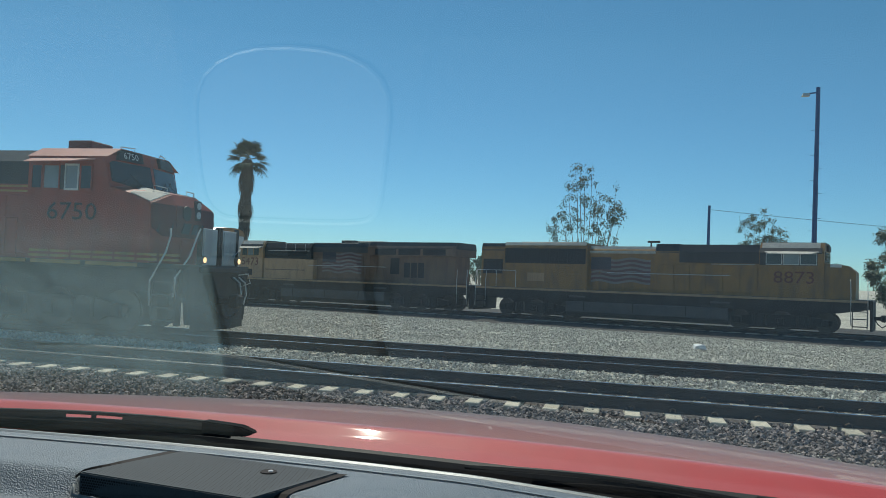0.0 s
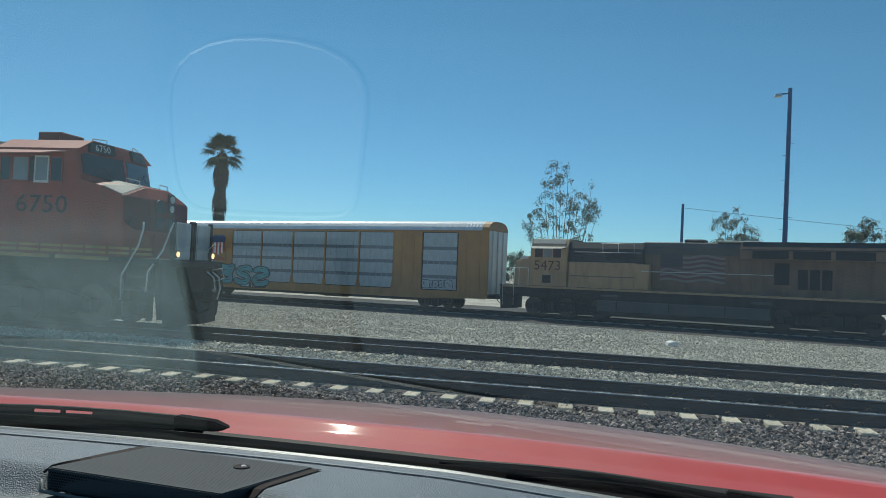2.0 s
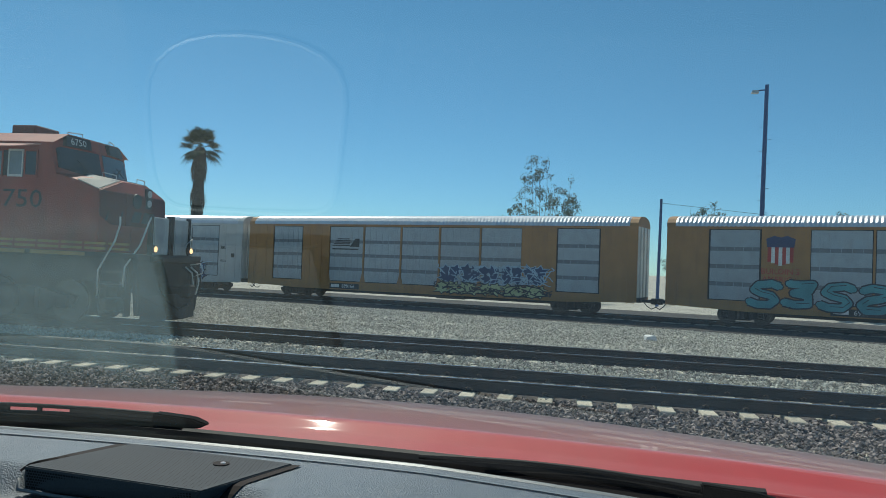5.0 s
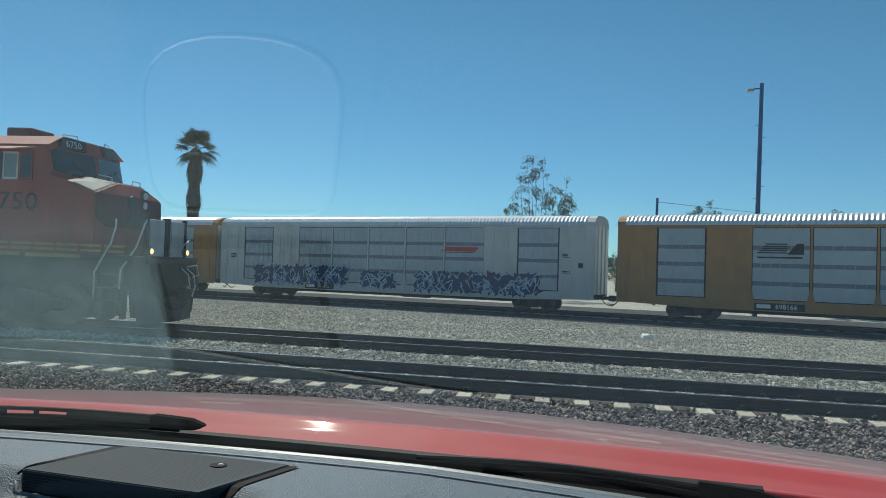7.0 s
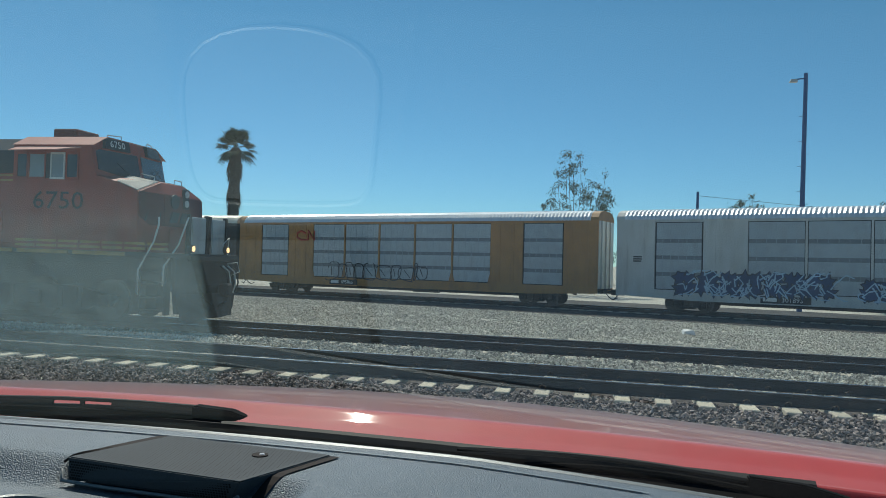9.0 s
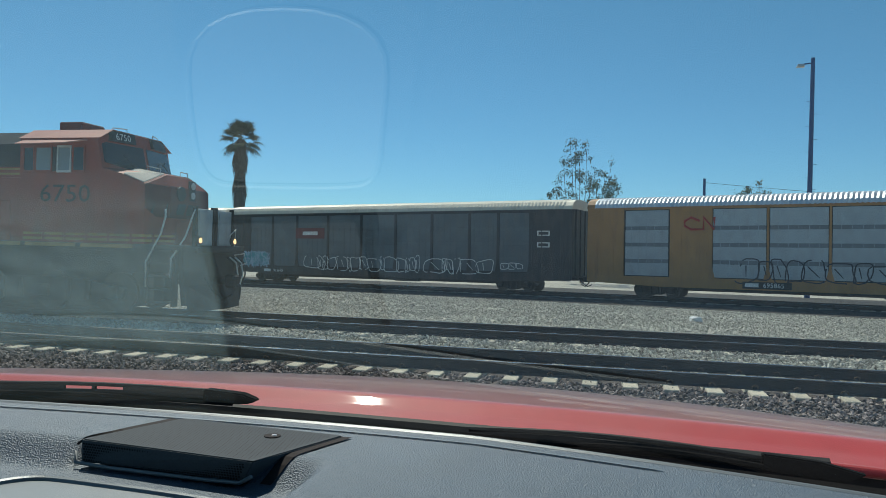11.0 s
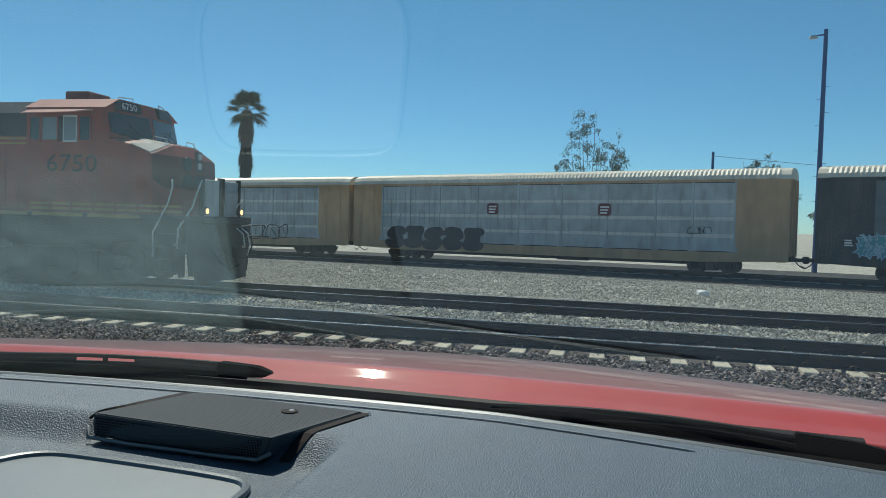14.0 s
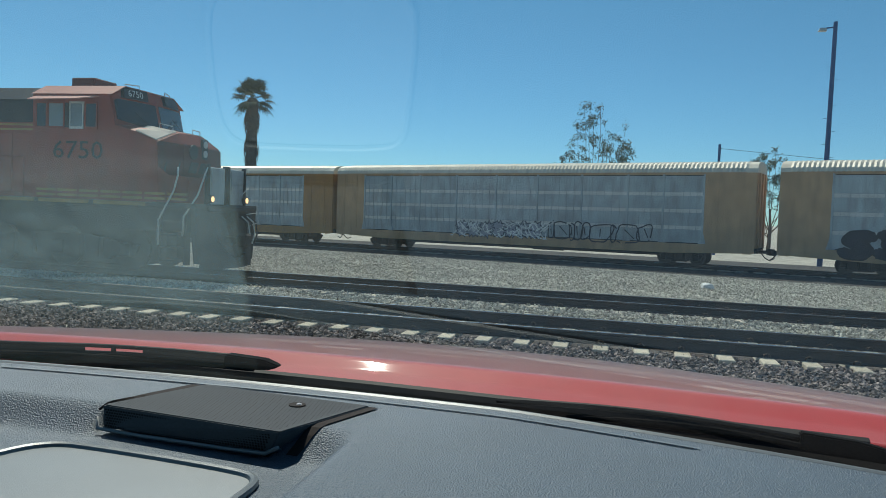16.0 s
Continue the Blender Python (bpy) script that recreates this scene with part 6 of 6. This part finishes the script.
# ---- poles, wires, trees beyond the lead ----
def utility_pole(x, y, top, r, label, arm):
    p = thing("light_pole" if arm else "utility_pole", label, "pole", m=pose(x, y, ground_z(x, y)))
    h = top - ground_z(x, y)
    s = Shape()
    s.tube([(0, 0, 0), (0, 0, h)], r, 10, r * 0.72)
    part("shaft", s, M["pole"], p)
    if arm:
        s = Shape()
        s.tube([(0, 0, h - 0.35), (-0.5, -0.1, h - 0.42), (-0.75, -0.1, h - 0.5)], 0.05, 6)
        part("arm", s, M["pole"], p)
        s = Shape()
        s.hull([(-1.05, -0.3, h - 0.62), (-0.55, -0.3, h - 0.62), (-1.05, 0.1, h - 0.62), (-0.55, 0.1, h - 0.62), (-0.95, -0.2, h - 0.42), (-0.6, -0.2, h - 0.42), (-0.95, 0.0, h - 0.42), (-0.6, 0.0, h - 0.42)])
        part("lamp_head", s, M["silver"], p)
        for k in range(12):
            s = Shape()
            z = 4.0 + k * 0.85
            sd = -1 if k % 2 else 1
            s.tube([(0, 0, z), (sd * 0.38, 0, z)], 0.018, 5)
            part("climbing_step", s, M["pole"], p)
    return p


utility_pole(12.7, 55.0, 15.4, 0.185, "tall dark blue steel light pole with climbing steps", True)
utility_pole(7.55, 70.0, 8.7, 0.16, "short dark wooden utility pole behind the train", False)
s = Shape()
for z, e in ((8.35, 0.0),):
    s.tube([(7.55 + 4.0 * i, 70.0 - 0.4 * i, z - 0.40 * i + 0.012 * i * i) for i in range(10)], 0.016, 4)
tagged(new("overhead_wire", s.mesh("overhead_wire", M["rubber"])), "thin sagging overhead wire between poles", "wire")


def palm(x, y, top):
    g = ground_z(x, y)
    t = thing("palm_tree", "tall fan palm with a shaggy skirt of dead fronds", "tree", m=pose(x, y, g))
    h = top - g - 1.7
    r = random.Random(4)
    s = Shape()
    s.tube([(0, 0, 0), (0.1, 0, h * 0.5), (0.0, 0, h)], 0.38, 10, 0.3)
    part("trunk", s, M["bark"], t)
    verts, faces = [], []
    for k in range(900):
        z = h - r.random() ** 1.3 * 7.0
        a, w = r.uniform(0, 6.283), 0.32 + 0.5 * (0.4 + 0.6 * math.sin(z * 1.1 + 1.0) ** 2) * r.uniform(0.3, 1)
        p = Vector((math.cos(a) * w, math.sin(a) * w, z))
        q = p + Vector((math.cos(a) * 0.12, math.sin(a) * 0.12, -r.uniform(0.5, 1.1)))
        n = Vector((-math.sin(a), math.cos(a), 0)) * r.uniform(0.05, 0.12)
        b = len(verts)
        verts += [tuple(Vector((math.cos(a) * 0.25, math.sin(a) * 0.25, z + 0.3))), tuple(p + n), tuple(q), tuple(p - n)]
        faces.append((b, b + 1, b + 2, b + 3))
    part("dead_frond_skirt", raw("dead_frond_skirt", verts, faces, M["palm_skirt"]), None, t)
    verts, faces = [], []
    for k in range(54):
        a, el = r.uniform(0, 6.283), r.uniform(-0.75, 1.35)
        d = Vector((math.cos(a) * math.cos(el), math.sin(a) * math.cos(el), math.sin(el)))
        base = Vector((0, 0, h + 0.1))
        stem = r.uniform(1.0, 1.6)
        hub = base + d * stem
        side = d.cross(Vector((0, 0, 1))).normalized()
        upv = side.cross(d)
        b = len(verts)
        verts += [tuple(base - side * 0.02), tuple(base + side * 0.02), tuple(hub)]
        faces.append((b, b + 1, b + 2))
        for j in range(17):
            g2 = -1.9 + 3.8 * j / 16
            dd = (d * math.cos(g2) + side * math.sin(g2)).normalized()
            ln = r.uniform(0.95, 1.3) * (1 - 0.12 * abs(g2))
            tip = hub + dd * ln + Vector((0, 0, -0.28 * ln * ln)) + upv * r.uniform(-0.08, 0.08)
            n = d.cross(dd).cross(dd)
            sd = (dd.cross(upv)).normalized() * 0.06
            mid = hub + dd * ln * 0.5
            b = len(verts)
            verts += [tuple(hub), tuple(mid + sd), tuple(tip), tuple(mid - sd)]
            faces.append((b, b + 1, b + 2, b + 3))
    part("crown", raw("crown", verts, faces, M["palm_leaf"]), None, t)


def leafy_tree(x, y, top, width, seed, leaves, label, name="tree", stems=12, shape=((-0.5, 0.45), (-0.25, 0.95), (0.0, 1.0), (0.25, 0.85), (0.5, 0.6))):
    """Upright stems that fan out of one trunk, each with drooping clumps of leaves; shape gives the outline's height."""
    g = ground_z(x, y)
    t = thing(name, label, "tree", "trees beyond the yard", m=pose(x, y, g))
    h, r = top - g, random.Random(seed)
    s = Shape()
    s.tube([(0, 0, 0), (0.1, 0.05, h * 0.2), (-0.05, 0, h * 0.4)], 0.22, 7, 0.10)
    tips = []
    px, pz = zip(*shape)
    for k in range(stems):
        f = -0.5 + (k + r.uniform(0.1, 0.9)) / stems
        z1 = h * float(np.interp(f, px, pz)) * r.uniform(0.84, 1.0)
        p0 = Vector((0, 0, h * r.uniform(0.08, 0.3)))
        p3 = Vector((f * width, r.uniform(-0.35, 0.35) * width, z1))
        p1 = p0.lerp(p3, 0.35) + Vector((f * width * 0.3, 0, -0.03 * h))
        p2 = p0.lerp(p3, 0.7) + Vector((f * width * 0.12 + r.uniform(-0.2, 0.2), 0, 0))
        pts = [p0, p1, p2, p3]
        s.tube(pts, 0.045, 5, 0.010)
        for q in range(9):
            u = r.uniform(1.0, 3.0)
            i = min(2, int(u))
            c = pts[i].lerp(pts[i + 1], u - i)
            e = c + Vector((r.uniform(-1, 1), r.uniform(-1, 1), r.uniform(-0.3, 0.8))) * width * 0.09
            s.tube([c, e], 0.013, 4, 0.005)
            tips.append(e)
        tips.append(p3)
    part("trunk", s, M["bark"], t)
    verts, faces = [], []
    for k in range(leaves):
        c = tips[int(len(tips) * r.random() ** 1.2)] + Vector((r.gauss(0, 1), r.gauss(0, 1), r.gauss(-0.3, 1.1))) * width * 0.026
        d = Vector((r.uniform(-1, 1), r.uniform(-1, 1), r.uniform(-1.6, 0.2))).normalized()
        n = d.orthogonal().normalized() * r.uniform(0.04, 0.065)
        ln = r.uniform(0.16, 0.30)
        b = len(verts)
        verts += [tuple(c), tuple(c + d * ln * 0.5 + n), tuple(c + d * ln), tuple(c + d * ln * 0.5 - n)]
        faces.append((b, b + 1, b + 2, b + 3))
    part("crown", raw("crown", verts, faces, M["leaf"]), None, t)
    return t


palm(-37.3, 70.0, 14.0)
leafy_tree(-3.1, 75.0, 13.1, 7.2, 8, 4200, "slender tree with thin sparse leaves", stems=15, shape=((-0.5, 0.62), (-0.36, 0.66), (-0.3, 0.98), (0.0, 1.0), (0.1, 0.82), (0.3, 0.9), (0.5, 0.72)))
leafy_tree(13.7, 80.0, 9.9, 5.8, 31, 4200, "small sparse tree behind the train")
leafy_tree(19.9, 60.0, 7.0, 5.6, 10, 9000, "low dense dark bush tree")
far = leafy_tree(-9.0, 95.0, 4.6, 6.0, 12, 5000, "low dark distant tree on the skyline")
rr = random.Random(14)
for k in range(11):
    x = -52.0 + 8.6 * k + rr.uniform(-2, 2)
    if abs(x + 9) > 4:
        y = 104.0 + rr.uniform(-6, 22)
        copy_thing(far, pose(x, y, ground_z(x, y), 0, 0, rr.uniform(0, 360)))


def plastic_bag():
    r, s = random.Random(6), Shape()
    s.hull([(r.uniform(-0.26, 0.26), r.uniform(-0.16, 0.16), r.uniform(0.0, 0.2)) for _ in range(16)] + [(-0.2, -0.1, 0.0), (0.2, -0.1, 0.0), (0.2, 0.1, 0.0), (-0.2, 0.1, 0.0)])
    ob = new("plastic_bag", s.mesh("plastic_bag", M["white_letter"]))
    ob.location = (2.63, 25.4, ground_z(2.63, 25.4) - 0.01)
    tagged(ob, "crumpled white plastic bag lying on gravel", "litter")


plastic_bag()

# ---- loose ballast, last of the setting ----
stones("ballast_stones", -16.0, 9.0, 6.5, NEAR - 0.12, 50000, 0.042, -0.240, M["stone"], "loose dark reddish-grey ballast stones")
stones("ballast_stones", -17.0, 10.5, NEAR + GAUGE + 0.15, SECOND - 0.15, 19000, 0.045, -0.205, M["stone_grey"], "loose grey ballast stones between the tracks")
stones("gravel_stones", -17.0, 13.5, SECOND + GAUGE + 0.3, 27.0, 60000, 0.036, 0.0, M["stone_grey"], "loose pale gravel stones on the yard ground", lambda x, y: True)
stones("gravel_stones", -26.0, 15.0, 27.0, 46.0, 70000, 0.050, 0.0, M["stone_grey"], "loose pale gravel stones on the yard ground", lambda x, y: lead_y(x) - y > 7.0)


# ---- motion ----
def gone(t):
    """Metres that the train has gone since the start."""
    return 12.7 * t + 0.09 * t * t if t < 4 else 52.24 + 13.42 * (t - 4)


def vehicle_pose(s, half):
    a, b = lead_at(s - half), lead_at(s + half)
    d = b - a
    m = (a + b) / 2
    return pose(m.x, m.y, m.z, 0, -math.degrees(math.atan2(d.z, math.hypot(d.x, d.y))), math.degrees(math.atan2(d.y, d.x)))


ENDS = [13.2, -9.05, -31.45, -60.85, -90.05, -119.05, -147.95, -176.75, -205.55, -234.25, -263.05]
TRAIN = [loco_a, loco_b, rack1, rack2, rack3, rack4, rack5, rack6, rack7, rack8]


def motions():
    for ob, front, rear in zip(TRAIN, ENDS, ENDS[1:]):
        mid, half = (front + rear) / 2, 6.9 if ob in (loco_a, loco_b) else 10.0
        walk(ob, [(0.5 * k, vehicle_pose(mid + gone(0.5 * k), half)) for k in range(33)])
    where = {ob.name: (front + rear) / 2 for ob, front, rear in zip(TRAIN, ENDS, ENDS[1:])}
    for w, x, r in turning:
        if w.parent.name not in where:
            w.location = (x, 0, r)
            continue
        s0 = where[w.parent.name]
        frames = [k for k in range(0, 481) if -32 < s0 + gone(k / 30) + x < 20] or [0, 480]
        times = sorted({0, 480, *range(max(0, frames[0] - 1), min(480, frames[-1] + 1) + 1)})
        first = gone(frames[0] / 30)
        walk(w, [(k / 30, pose(x, 0, r, 0, math.degrees((gone(min(max(k, frames[0]), frames[-1]) / 30) - first) / r) % 360, 0)) for k in times])


motions()
